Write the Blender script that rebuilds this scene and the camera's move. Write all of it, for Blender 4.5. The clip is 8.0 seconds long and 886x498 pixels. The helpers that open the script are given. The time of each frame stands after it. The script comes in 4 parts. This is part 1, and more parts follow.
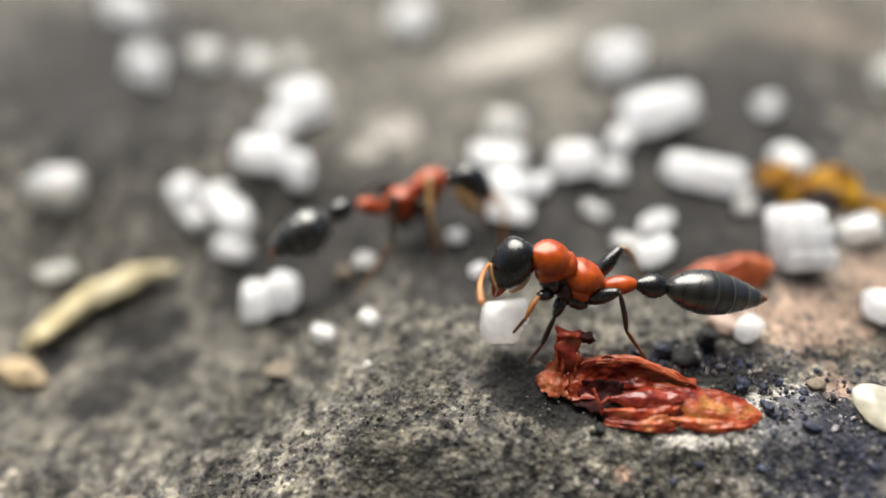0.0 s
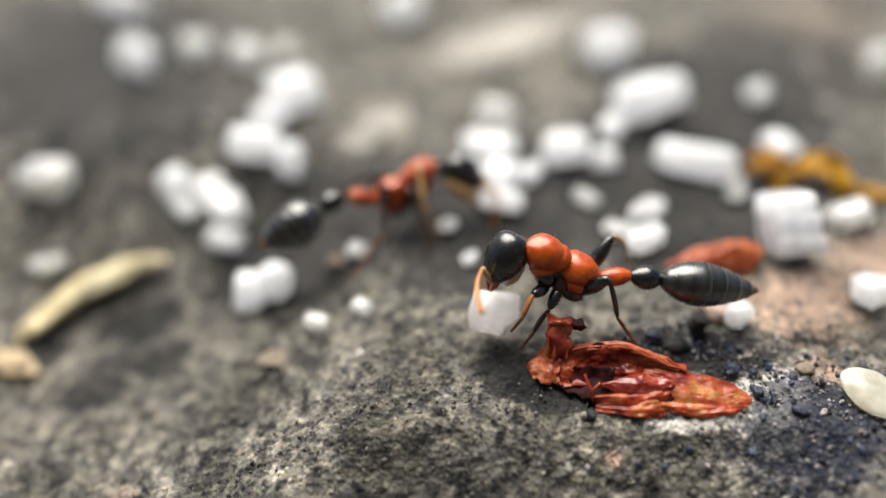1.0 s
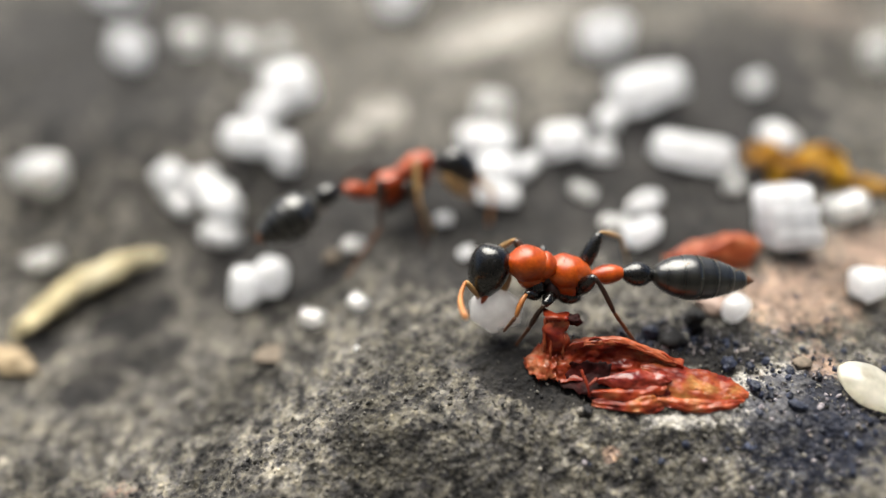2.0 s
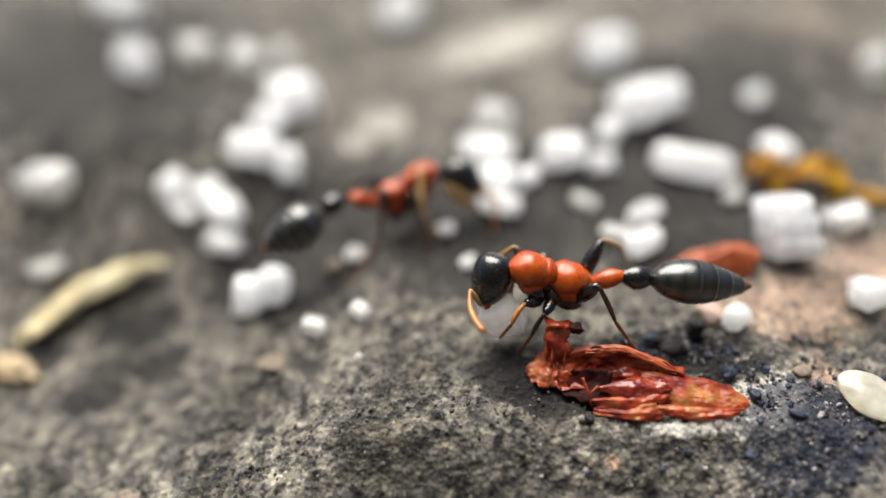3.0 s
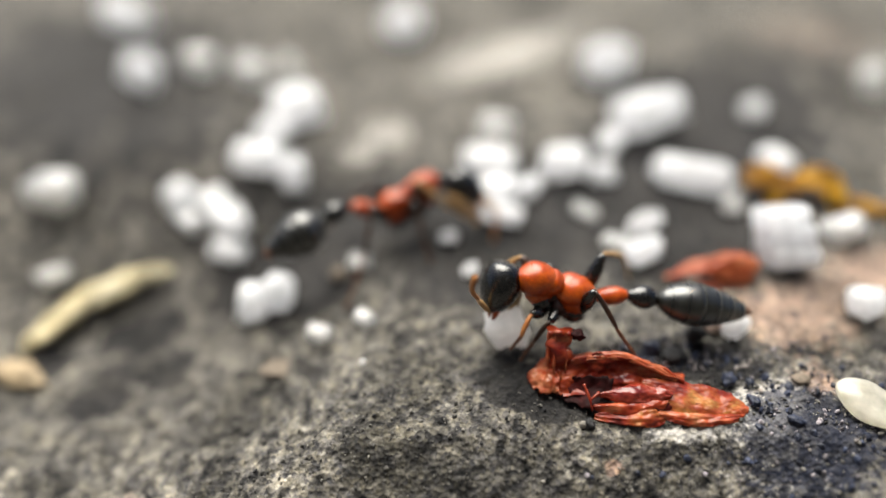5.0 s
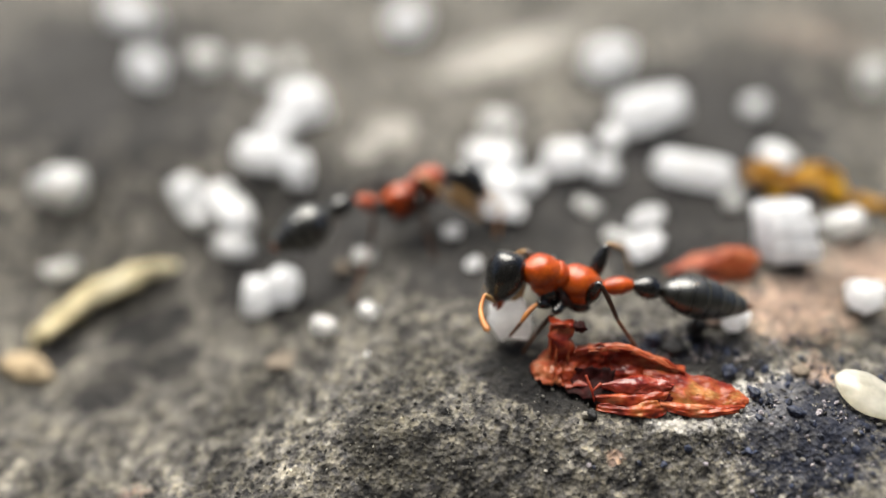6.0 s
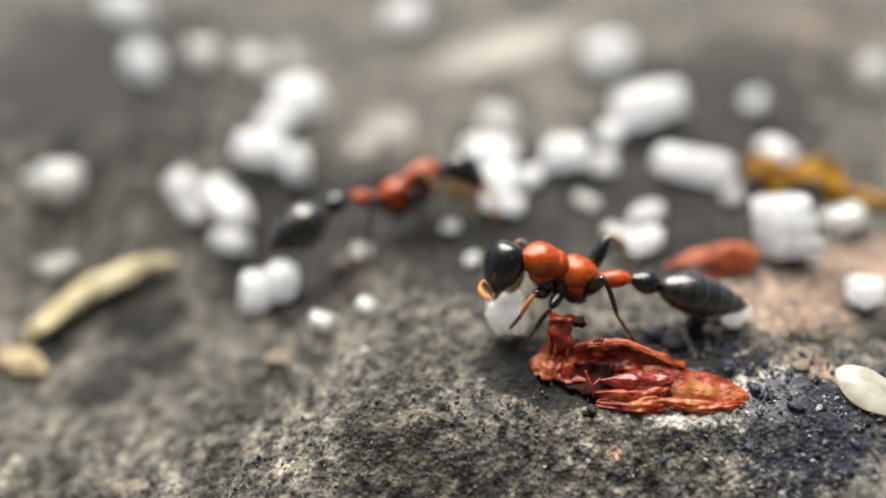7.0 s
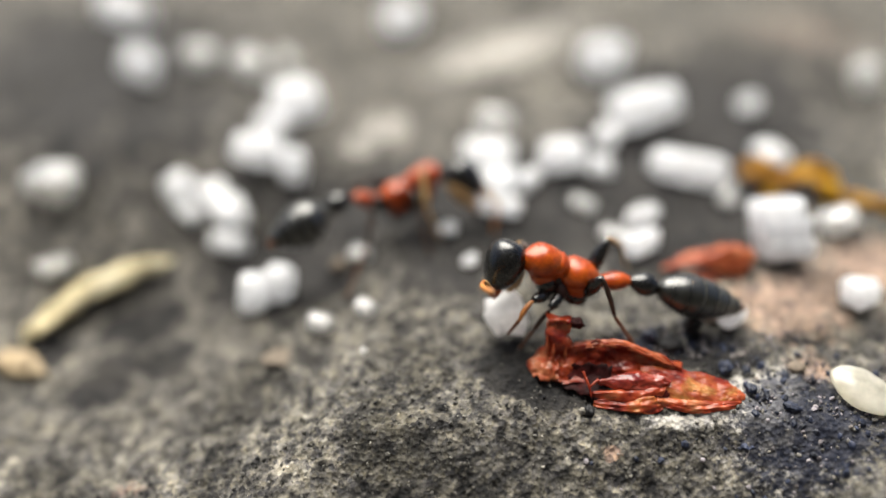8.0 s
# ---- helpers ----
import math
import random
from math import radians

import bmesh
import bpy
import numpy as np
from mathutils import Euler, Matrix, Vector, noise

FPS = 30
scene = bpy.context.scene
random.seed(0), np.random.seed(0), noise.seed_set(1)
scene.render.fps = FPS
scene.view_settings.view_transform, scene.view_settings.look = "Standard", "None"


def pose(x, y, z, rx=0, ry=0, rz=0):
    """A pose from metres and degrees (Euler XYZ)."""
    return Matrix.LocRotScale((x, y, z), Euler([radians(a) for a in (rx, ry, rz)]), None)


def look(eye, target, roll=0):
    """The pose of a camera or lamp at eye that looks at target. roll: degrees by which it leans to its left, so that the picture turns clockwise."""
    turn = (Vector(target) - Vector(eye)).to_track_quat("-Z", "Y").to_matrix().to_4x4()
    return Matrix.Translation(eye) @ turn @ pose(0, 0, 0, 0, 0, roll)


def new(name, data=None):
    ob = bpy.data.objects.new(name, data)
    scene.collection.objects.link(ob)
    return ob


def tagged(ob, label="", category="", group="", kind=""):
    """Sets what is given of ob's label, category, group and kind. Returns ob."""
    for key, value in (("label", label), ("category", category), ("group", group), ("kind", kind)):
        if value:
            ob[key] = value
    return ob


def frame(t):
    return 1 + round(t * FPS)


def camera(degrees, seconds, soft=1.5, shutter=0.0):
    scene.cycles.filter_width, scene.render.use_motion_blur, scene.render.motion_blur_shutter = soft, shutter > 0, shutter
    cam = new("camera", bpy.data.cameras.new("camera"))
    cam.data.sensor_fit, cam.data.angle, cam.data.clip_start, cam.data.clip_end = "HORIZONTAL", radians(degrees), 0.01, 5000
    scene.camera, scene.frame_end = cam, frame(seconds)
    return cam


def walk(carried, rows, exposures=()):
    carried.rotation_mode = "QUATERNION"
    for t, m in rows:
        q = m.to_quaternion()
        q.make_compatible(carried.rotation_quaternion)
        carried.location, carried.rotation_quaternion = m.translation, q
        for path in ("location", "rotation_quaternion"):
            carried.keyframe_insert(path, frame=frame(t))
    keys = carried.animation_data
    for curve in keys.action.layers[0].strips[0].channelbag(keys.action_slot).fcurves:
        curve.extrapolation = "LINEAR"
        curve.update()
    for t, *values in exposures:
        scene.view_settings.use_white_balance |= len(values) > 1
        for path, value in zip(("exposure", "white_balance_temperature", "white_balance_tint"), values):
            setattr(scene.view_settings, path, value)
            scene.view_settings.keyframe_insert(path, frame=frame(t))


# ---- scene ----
cam = camera(60.0, 8.0, soft=1.5)
# a near lens with a wide aperture: sharp at the walking ant, soft behind it
cam.data.dof.use_dof = True
cam.data.dof.focus_distance = 0.0278
cam.data.dof.aperture_fstop = 10.5
PATH = [
    (0.0, pose(-0.000083, -0.026082, 0.021950, 50.239, -0.156, 0.346)),
    (0.5, pose(-0.000018, -0.026186, 0.022055, 49.550, -0.128, 0.002)),
    (1.0, pose(0.000031, -0.026180, 0.021996, 49.441, -0.068, -0.256)),
    (1.5, pose(0.000143, -0.025897, 0.022017, 48.522, 0.070, -0.514)),
    (3.0, pose(0.000078, -0.026196, 0.022096, 49.603, -0.011, -0.381)),
    (3.5, pose(0.000000, -0.026342, 0.022104, 50.000, 0.000, 0.000)),
    (4.0, pose(0.000008, -0.026391, 0.022149, 50.258, -0.130, -0.197)),
    (4.5, pose(-0.000045, -0.026426, 0.022197, 50.451, -0.254, -0.271)),
    (6.0, pose(-0.000153, -0.027156, 0.022150, 50.760, -0.181, -0.130)),
    (6.5, pose(-0.000247, -0.027099, 0.022133, 50.590, -0.315, -0.112)),
    (7.0, pose(-0.000184, -0.027040, 0.022001, 50.452, -0.306, -0.245)),
    (7.5, pose(-0.000195, -0.026874, 0.022025, 49.956, -0.349, -0.333)),
    (8.0, pose(-0.000404, -0.027183, 0.022024, 50.692, -0.689, -0.613)),
]
walk(cam, PATH, exposures=[(0.0, 0.78, 6650, 6), (8.0, 0.78, 6650, 6)])

# ---- light ----
world = bpy.data.worlds.new("sky")
scene.world = world
world.use_nodes = True
sky = world.node_tree.nodes.new("ShaderNodeTexSky")
sky.sky_type = "NISHITA"
sky.sun_disc = False
sky.sun_elevation = radians(60)
sky.sun_rotation = radians(-17)
sky.dust_density = 4.0
sky.air_density = 0.6
world.node_tree.links.new(sky.outputs[0], world.node_tree.nodes["Background"].inputs[0])
world.node_tree.nodes["Background"].inputs[1].default_value = 0.085

sun_data = bpy.data.lights.new("sun", "SUN")
sun_data.energy = 5.25
sun_data.angle = radians(58)
sun_data.color = (1.0, 0.96, 0.9)
sun = new("sun", sun_data)
sun.matrix_world = look((-0.03, 0.1, 0.18), (0, 0, 0))

MM = 0.001


# ---- materials ----
def material(name):
    m = bpy.data.materials.new(name)
    m.use_nodes = True
    return m, m.node_tree.nodes, m.node_tree.links, m.node_tree.nodes["Principled BSDF"]


def coords(nodes, links, scale=1.0):
    """Object coordinates in millimetres."""
    tc = nodes.new("ShaderNodeTexCoord")
    mp = nodes.new("ShaderNodeMapping")
    for i in range(3):
        mp.inputs["Scale"].default_value[i] = 1000.0 * scale
    links.new(tc.outputs["Object"], mp.inputs["Vector"])
    return mp.outputs["Vector"]


def noise_tex(nodes, links, vec, scale, detail=4.0, rough=0.55, distortion=0.0):
    n = nodes.new("ShaderNodeTexNoise")
    n.inputs["Scale"].default_value = scale
    n.inputs["Detail"].default_value = detail
    n.inputs["Roughness"].default_value = rough
    n.inputs["Distortion"].default_value = distortion
    links.new(vec, n.inputs["Vector"])
    return n.outputs["Fac"]


def ramp(nodes, links, fac, stops):
    r = nodes.new("ShaderNodeValToRGB")
    els = r.color_ramp.elements
    while len(els) < len(stops):
        els.new(0.5)
    for el, (pos, col) in zip(els, stops):
        el.position = pos
        el.color = (*col, 1.0)
    links.new(fac, r.inputs["Fac"])
    return r.outputs["Color"]


def mix(nodes, links, fac, a, b, blend="MIX"):
    m = nodes.new("ShaderNodeMix")
    m.data_type = "RGBA"
    m.blend_type = blend
    for sock, v in ((m.inputs["Factor"], fac), (m.inputs["A"], a), (m.inputs["B"], b)):
        if hasattr(v, "links") or isinstance(v, bpy.types.NodeSocket):
            links.new(v, sock)
        elif isinstance(v, tuple):
            sock.default_value = (*v, 1.0)
        else:
            sock.default_value = v
    return m.outputs["Result"]


def maths(nodes, links, op, a, b):
    m = nodes.new("ShaderNodeMath")
    m.operation = op
    m.use_clamp = op == "MULTIPLY"
    for sock, v in zip(m.inputs, (a, b)):
        if isinstance(v, bpy.types.NodeSocket):
            links.new(v, sock)
        else:
            sock.default_value = v
    return m.outputs[0]


def bump(nodes, links, bsdf, height, strength, distance):
    b = nodes.new("ShaderNodeBump")
    b.inputs["Strength"].default_value = strength
    b.inputs["Distance"].default_value = distance * MM
    links.new(height, b.inputs["Height"])
    links.new(b.outputs["Normal"], bsdf.inputs["Normal"])


def mottled(name, stops, scale, rough=0.5, grain=12.0, depth=0.03, strength=0.4, stretch=None, coat=0.0, speckle=0.22, island=0.0, specular=0.5, down=0.0, thin=0.0):
    """A surface whose colour wanders between stops at one scale, with fine grain and relief at another."""
    m, nodes, links, bsdf = material(name)
    vec = coords(nodes, links)
    if stretch:
        vec.node.inputs["Scale"].default_value = [1000.0 * s for s in stretch]
    broad = noise_tex(nodes, links, vec, scale, 5.0, 0.6, 0.4)
    fine = noise_tex(nodes, links, vec, grain, 3.0, 0.6)
    col = ramp(nodes, links, broad, stops)
    shade = ramp(nodes, links, fine, [(0.3, (1 - speckle,) * 3), (0.7, (1 + 0.6 * speckle,) * 3)])
    col = mix(nodes, links, 1.0, col, shade, "MULTIPLY")
    if island:
        geo = nodes.new("ShaderNodeNewGeometry")
        var = ramp(nodes, links, geo.outputs["Random Per Island"], [(0.0, (1 - island,) * 3), (1.0, (1 + island,) * 3)])
        col = mix(nodes, links, 1.0, col, var, "MULTIPLY")
    links.new(col, bsdf.inputs["Base Color"])
    r = nodes.new("ShaderNodeMapRange")
    r.inputs["To Min"].default_value = max(0.05, rough - 0.12)
    r.inputs["To Max"].default_value = min(1.0, rough + 0.12)
    links.new(fine, r.inputs["Value"])
    links.new(r.outputs[0], bsdf.inputs["Roughness"])
    bsdf.inputs["Coat Weight"].default_value = coat
    bsdf.inputs["Coat Roughness"].default_value = 0.2
    bsdf.inputs["Specular IOR Level"].default_value = specular
    bsdf.inputs["Sheen Weight"].default_value = down
    bsdf.inputs["Sheen Roughness"].default_value = 0.3
    bsdf.inputs["Sheen Tint"].default_value = (1.0, 0.97, 0.82, 1.0)
    bump(nodes, links, bsdf, fine, strength, depth)
    if thin:
        glow = nodes.new("ShaderNodeBsdfTranslucent")
        links.new(col, glow.inputs["Color"])
        blend = nodes.new("ShaderNodeMixShader")
        blend.inputs[0].default_value = thin
        links.new(bsdf.outputs[0], blend.inputs[1])
        links.new(glow.outputs[0], blend.inputs[2])
        links.new(blend.outputs[0], nodes["Material Output"].inputs["Surface"])
    return m


def banded(name):
    """Black chitin with dense silvery down that thins out in narrow cross bands."""
    m, nodes, links, bsdf = material(name)
    vec = coords(nodes, links)
    wave = nodes.new("ShaderNodeTexWave")
    wave.inputs["Scale"].default_value = 0.55
    wave.inputs["Distortion"].default_value = 1.6
    wave.inputs["Detail"].default_value = 2.0
    wave.inputs["Detail Scale"].default_value = 1.2
    links.new(vec, wave.inputs["Vector"])
    fine = noise_tex(nodes, links, vec, 9.0, 3.0, 0.6)
    patch = noise_tex(nodes, links, vec, 1.1, 3.0, 0.6)
    col = ramp(nodes, links, wave.outputs["Fac"], [(0.1, (0.0006, 0.0007, 0.0005)), (0.25, (0.0016, 0.0017, 0.0013)), (0.85, (0.003, 0.0032, 0.0023))])
    col = mix(nodes, links, 0.8, col, ramp(nodes, links, patch, [(0.35, (0.6, 0.6, 0.6)), (0.65, (1.5, 1.5, 1.4))]), "MULTIPLY")
    links.new(col, bsdf.inputs["Base Color"])
    r = nodes.new("ShaderNodeMapRange")
    r.inputs["To Min"].default_value = 0.27
    r.inputs["To Max"].default_value = 0.31
    links.new(wave.outputs["Fac"], r.inputs["Value"])
    links.new(r.outputs[0], bsdf.inputs["Roughness"])
    gloss = nodes.new("ShaderNodeMapRange")
    bsdf.inputs["IOR"].default_value = 1.58
    bsdf.inputs["Sheen Weight"].default_value = 0.1
    bsdf.inputs["Sheen Roughness"].default_value = 0.45
    bsdf.inputs["Sheen Tint"].default_value = (1.0, 1.0, 0.86, 1.0)
    bsdf.inputs["Coat Weight"].default_value = 0.4
    bsdf.inputs["Coat Roughness"].default_value = 0.25
    gloss.inputs["To Min"].default_value = 0.55
    gloss.inputs["To Max"].default_value = 0.75
    links.new(wave.outputs["Fac"], gloss.inputs["Value"])
    links.new(gloss.outputs[0], bsdf.inputs["Specular IOR Level"])
    bump(nodes, links, bsdf, fine, 0.4, 0.02)
    return m


def ground_material():
    m, nodes, links, bsdf = material("weathered_stone")
    vec = coords(nodes, links)
    broad = noise_tex(nodes, links, vec, 0.22, 2.0, 0.5, 0.4)
    mid = noise_tex(nodes, links, vec, 1.6, 5.0, 0.62, 0.3)
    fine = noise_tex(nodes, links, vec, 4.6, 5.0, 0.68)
    grit = nodes.new("ShaderNodeTexVoronoi")
    grit.inputs["Scale"].default_value = 5.5
    links.new(vec, grit.inputs["Vector"])
    base = ramp(nodes, links, mid, [(0.37, (0.012, 0.012, 0.013)), (0.44, (0.058, 0.056, 0.054)), (0.54, (0.112, 0.108, 0.102)), (0.68, (0.185, 0.178, 0.166))])
    cell = ramp(nodes, links, grit.outputs["Color"], [(0.1, (0.42, 0.43, 0.52)), (0.3, (0.84, 0.83, 0.88)), (0.5, (0.98, 0.96, 0.93)), (0.7, (1.15, 1.10, 0.97)), (0.9, (1.5, 1.5, 1.48))])
    col = mix(nodes, links, 0.9, base, cell, "MULTIPLY")
    wide = ramp(nodes, links, broad, [(0.36, (0.56, 0.55, 0.51)), (0.5, (0.97, 0.96, 0.93)), (0.62, (1.26, 1.24, 1.18))])
    patch = noise_tex(nodes, links, vec, 0.9, 3.0, 0.6, 0.6)
    blotch = ramp(nodes, links, patch, [(0.36, (0.46, 0.46, 0.49)), (0.46, (0.92, 0.92, 0.92)), (0.56, (1.08, 1.07, 1.05)), (0.66, (1.5, 1.47, 1.4))])
    wide = mix(nodes, links, 1.0, wide, blotch, "MULTIPLY")
    # colour darkens where the same fine noise sinks the bump, and lightens where it rises
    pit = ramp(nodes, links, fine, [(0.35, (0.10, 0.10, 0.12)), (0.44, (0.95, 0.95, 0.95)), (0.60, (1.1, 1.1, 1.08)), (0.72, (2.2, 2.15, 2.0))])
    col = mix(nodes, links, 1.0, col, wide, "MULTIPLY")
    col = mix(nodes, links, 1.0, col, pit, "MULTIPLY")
    # the first layer holds dark soil and also shade painted under things
    for layer, tone in (("damp_soil_and_shade", (0.017, 0.0165, 0.0175)), ("pale_mineral_and_light", (0.52, 0.50, 0.465)), ("pink_dust", (0.29, 0.207, 0.168)), ("blue_grit", (0.010, 0.014, 0.032))):
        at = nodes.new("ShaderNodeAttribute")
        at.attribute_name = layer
        edge = noise_tex(nodes, links, vec, {"damp_soil_and_shade": 0.85, "blue_grit": 4.5}.get(layer, 2.6), 6.0, 0.68)
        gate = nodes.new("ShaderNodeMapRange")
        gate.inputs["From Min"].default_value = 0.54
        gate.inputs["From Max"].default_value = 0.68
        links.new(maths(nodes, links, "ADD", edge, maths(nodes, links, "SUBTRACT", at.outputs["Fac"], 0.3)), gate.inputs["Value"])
        amount = maths(nodes, links, "MULTIPLY", gate.outputs[0], 0.94 if layer == "damp_soil_and_shade" else 0.82)
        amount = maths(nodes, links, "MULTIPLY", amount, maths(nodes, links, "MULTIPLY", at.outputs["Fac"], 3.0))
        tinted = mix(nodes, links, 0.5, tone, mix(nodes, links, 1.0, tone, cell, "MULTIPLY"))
        if layer != "pale_mineral_and_light":
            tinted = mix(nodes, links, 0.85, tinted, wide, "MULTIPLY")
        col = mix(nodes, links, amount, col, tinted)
    links.new(col, bsdf.inputs["Base Color"])
    bsdf.inputs["Roughness"].default_value = 0.85
    bsdf.inputs["Specular IOR Level"].default_value = 0.3
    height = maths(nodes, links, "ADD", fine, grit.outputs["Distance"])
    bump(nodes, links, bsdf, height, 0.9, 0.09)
    return m


def sugar_material(name, clear, tone, soak=0.14):
    """Cloudy sugar: clear and frosted by turns, with a milky inside and a glossy, finely pitted skin."""
    m, nodes, links, bsdf = material(name)
    vec = coords(nodes, links)
    cloud = noise_tex(nodes, links, vec, 0.9, 3.0, 0.55)
    fine = noise_tex(nodes, links, vec, 2.6, 3.0, 0.6)
    links.new(ramp(nodes, links, cloud, [(0.3, tuple(0.93 * c for c in tone)), (0.7, tone)]), bsdf.inputs["Base Color"])
    r = nodes.new("ShaderNodeMapRange")
    r.inputs["To Min"].default_value = 0.0
    r.inputs["To Max"].default_value = 0.2
    links.new(fine, r.inputs["Value"])
    links.new(r.outputs[0], bsdf.inputs["Roughness"])
    t = nodes.new("ShaderNodeMapRange")
    t.inputs["From Min"].default_value = 0.35
    t.inputs["From Max"].default_value = 0.65
    t.inputs["To Min"].default_value = min(1.0, clear + 0.2)
    t.inputs["To Max"].default_value = max(0.0, clear - 0.2)
    links.new(cloud, t.inputs["Value"])
    links.new(t.outputs[0], bsdf.inputs["Transmission Weight"])
    bsdf.inputs["IOR"].default_value = 1.53
    bsdf.inputs["Coat Weight"].default_value = 0.6
    bsdf.inputs["Coat Roughness"].default_value = 0.08
    bsdf.inputs["Subsurface Weight"].default_value = 0.8
    bsdf.inputs["Subsurface Radius"].default_value = (1.0, 0.97, 0.95)
    bsdf.inputs["Subsurface Scale"].default_value = 2.2 * MM
    bump(nodes, links, bsdf, fine, 0.25, 0.06)
    glow = nodes.new("ShaderNodeBsdfTranslucent")
    glow.inputs["Color"].default_value = (*tone, 1.0)
    blend = nodes.new("ShaderNodeMixShader")
    blend.inputs[0].default_value = soak
    links.new(bsdf.outputs[0], blend.inputs[1])
    links.new(glow.outputs[0], blend.inputs[2])
    links.new(blend.outputs[0], nodes["Material Output"].inputs["Surface"])
    return m


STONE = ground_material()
SUGAR = sugar_material("sugar", 0.25, (0.97, 0.98, 1.0), 0.4)
SUGAR_CLEAR = sugar_material("clear_sugar", 0.55, (0.92, 0.92, 0.9), 0.15)
SUGAR_AMBER = sugar_material("amber_sugar", 0.6, (1.0, 0.95, 0.80), 0.22)
SUGAR_WET = sugar_material("moist_sugar", 0.3, (1.0, 0.985, 0.98), 0.42)
RED = mottled("red_chitin", [(0.3, (0.14, 0.010, 0.001)), (0.5, (0.36, 0.048, 0.002)), (0.72, (0.48, 0.090, 0.005))], 1.0, 0.33, 7.0, 0.02, 0.35, specular=0.45, coat=0.1, speckle=0.3)
DARK_RED = mottled("dark_red_chitin", [(0.3, (0.0062, 0.00186, 0.00186)), (0.7, (0.0372, 0.0062, 0.00372))], 1.2, 0.42, 16.0, 0.012, 0.35)
BLACK = mottled("black_chitin", [(0.3, (0.0006, 0.0006, 0.0006)), (0.7, (0.002, 0.002, 0.0018))], 1.4, 0.27, 9.0, 0.014, 0.4, specular=0.6, coat=0.35, speckle=0.3)
GASTER = banded("gaster_chitin")
EYE = mottled("eye", [(0.3, (0.00248, 0.00248, 0.00248)), (0.7, (0.00744, 0.00682, 0.0062))], 2.0, 0.35, 30.0, 0.006, 0.4, coat=0.2)
ORANGE = mottled("orange_chitin", [(0.3, (0.294, 0.091, 0.021)), (0.7, (0.476, 0.203, 0.056))], 1.5, 0.4, 16.0, 0.01, 0.3)
AMBER = mottled("amber_chitin", [(0.3, (0.33, 0.175, 0.06)), (0.7, (0.54, 0.34, 0.15))], 1.5, 0.4, 16.0, 0.01, 0.3)
BROWN_LEG = mottled("brown_chitin", [(0.3, (0.01364, 0.00682, 0.00434)), (0.7, (0.0527, 0.02232, 0.01116))], 1.5, 0.38, 18.0, 0.01, 0.3)
BROWN_FOOT = mottled("reddish_brown_chitin", [(0.3, (0.0806, 0.0279, 0.01116)), (0.7, (0.186, 0.0744, 0.031))], 1.5, 0.4, 18.0, 0.01, 0.3)
PETAL = mottled("dried_red_petal", [(0.28, (0.05, 0.005, 0.005)), (0.39, (0.24, 0.018, 0.009)), (0.52, (0.46, 0.068, 0.021)), (0.68, (0.62, 0.24, 0.105))], 0.9, 0.34, 2.6, 0.05, 0.4, (0.8, 1.1, 1.1), coat=0.3, speckle=0.45, thin=0.42)
PETAL_PALE = mottled("faded_petal", [(0.3, (0.34, 0.045, 0.018)), (0.5, (0.52, 0.13, 0.05)), (0.68, (0.62, 0.30, 0.17))], 0.9, 0.4, 4.0, 0.05, 0.5, (0.7, 1.2, 1.2), coat=0.2, speckle=0.35, thin=0.4)
PETAL_PINK = mottled("purplish_petal", [(0.3, (0.13, 0.010, 0.012)), (0.5, (0.33, 0.042, 0.022)), (0.72, (0.46, 0.16, 0.13))], 1.2, 0.26, 4.0, 0.05, 0.4, (0.5, 1.3, 1.3), coat=0.5, speckle=0.4, thin=0.32)
PETAL_TIP = mottled("orange_petal_tip", [(0.3, (0.13, 0.012, 0.009)), (0.43, (0.33, 0.036, 0.015)), (0.55, (0.46, 0.10, 0.028)), (0.66, (0.54, 0.23, 0.065)), (0.78, (0.60, 0.40, 0.17))], 1.3, 0.42, 3.0, 0.05, 0.5, (0.7, 1.2, 1.2), coat=0.2, speckle=0.4, thin=0.42)
# for the withered knob, and for shade painted in the petal's hollow and crease
PETAL_DARK_SHADE = mottled("blackish_petal_and_shade", [(0.3, (0.0049, 0.0014, 0.0014)), (0.55, (0.0245, 0.0028, 0.0028)), (0.75, (0.098, 0.0098, 0.0063))], 1.2, 0.7, 7.0, 0.04, 0.3, specular=0.15)
PETAL_FAR = mottled("faded_red_petal", [(0.34, (0.252, 0.028, 0.0112)), (0.5, (0.448, 0.098, 0.0315)), (0.7, (0.56, 0.252, 0.119))], 0.9, 0.45, 7.0, 0.05, 0.6, (0.5, 1.3, 1.3), thin=0.3)
HUSK = mottled("straw_husk", [(0.3, (0.504, 0.413, 0.217)), (0.6, (0.609, 0.539, 0.35)), (0.8, (0.644, 0.602, 0.476))], 0.8, 0.55, 8.0, 0.04, 0.5, (0.6, 1.4, 1.4), thin=0.12)
PEACH = mottled("peach_fragment", [(0.3, (0.25, 0.18, 0.10)), (0.7, (0.40, 0.31, 0.19))], 0.9, 0.6, 8.0, 0.04, 0.5)
LEAF = mottled("brown_leaf", [(0.34, (0.12, 0.045, 0.008)), (0.45, (0.46, 0.22, 0.014)), (0.6, (0.80, 0.50, 0.03))], 0.5, 0.45, 6.0, 0.05, 0.5, thin=0.5)
SOIL = mottled("dark_soil", [(0.3, (0.0062, 0.0062, 0.00744)), (0.7, (0.0217, 0.02108, 0.02232))], 2.0, 0.75, 10.0, 0.05, 0.7, island=0.5)
BLUE_SOIL = mottled("bluish_grit", [(0.3, (0.004, 0.006, 0.014)), (0.7, (0.022, 0.030, 0.062))], 2.0, 0.6, 10.0, 0.05, 0.7, island=0.6)
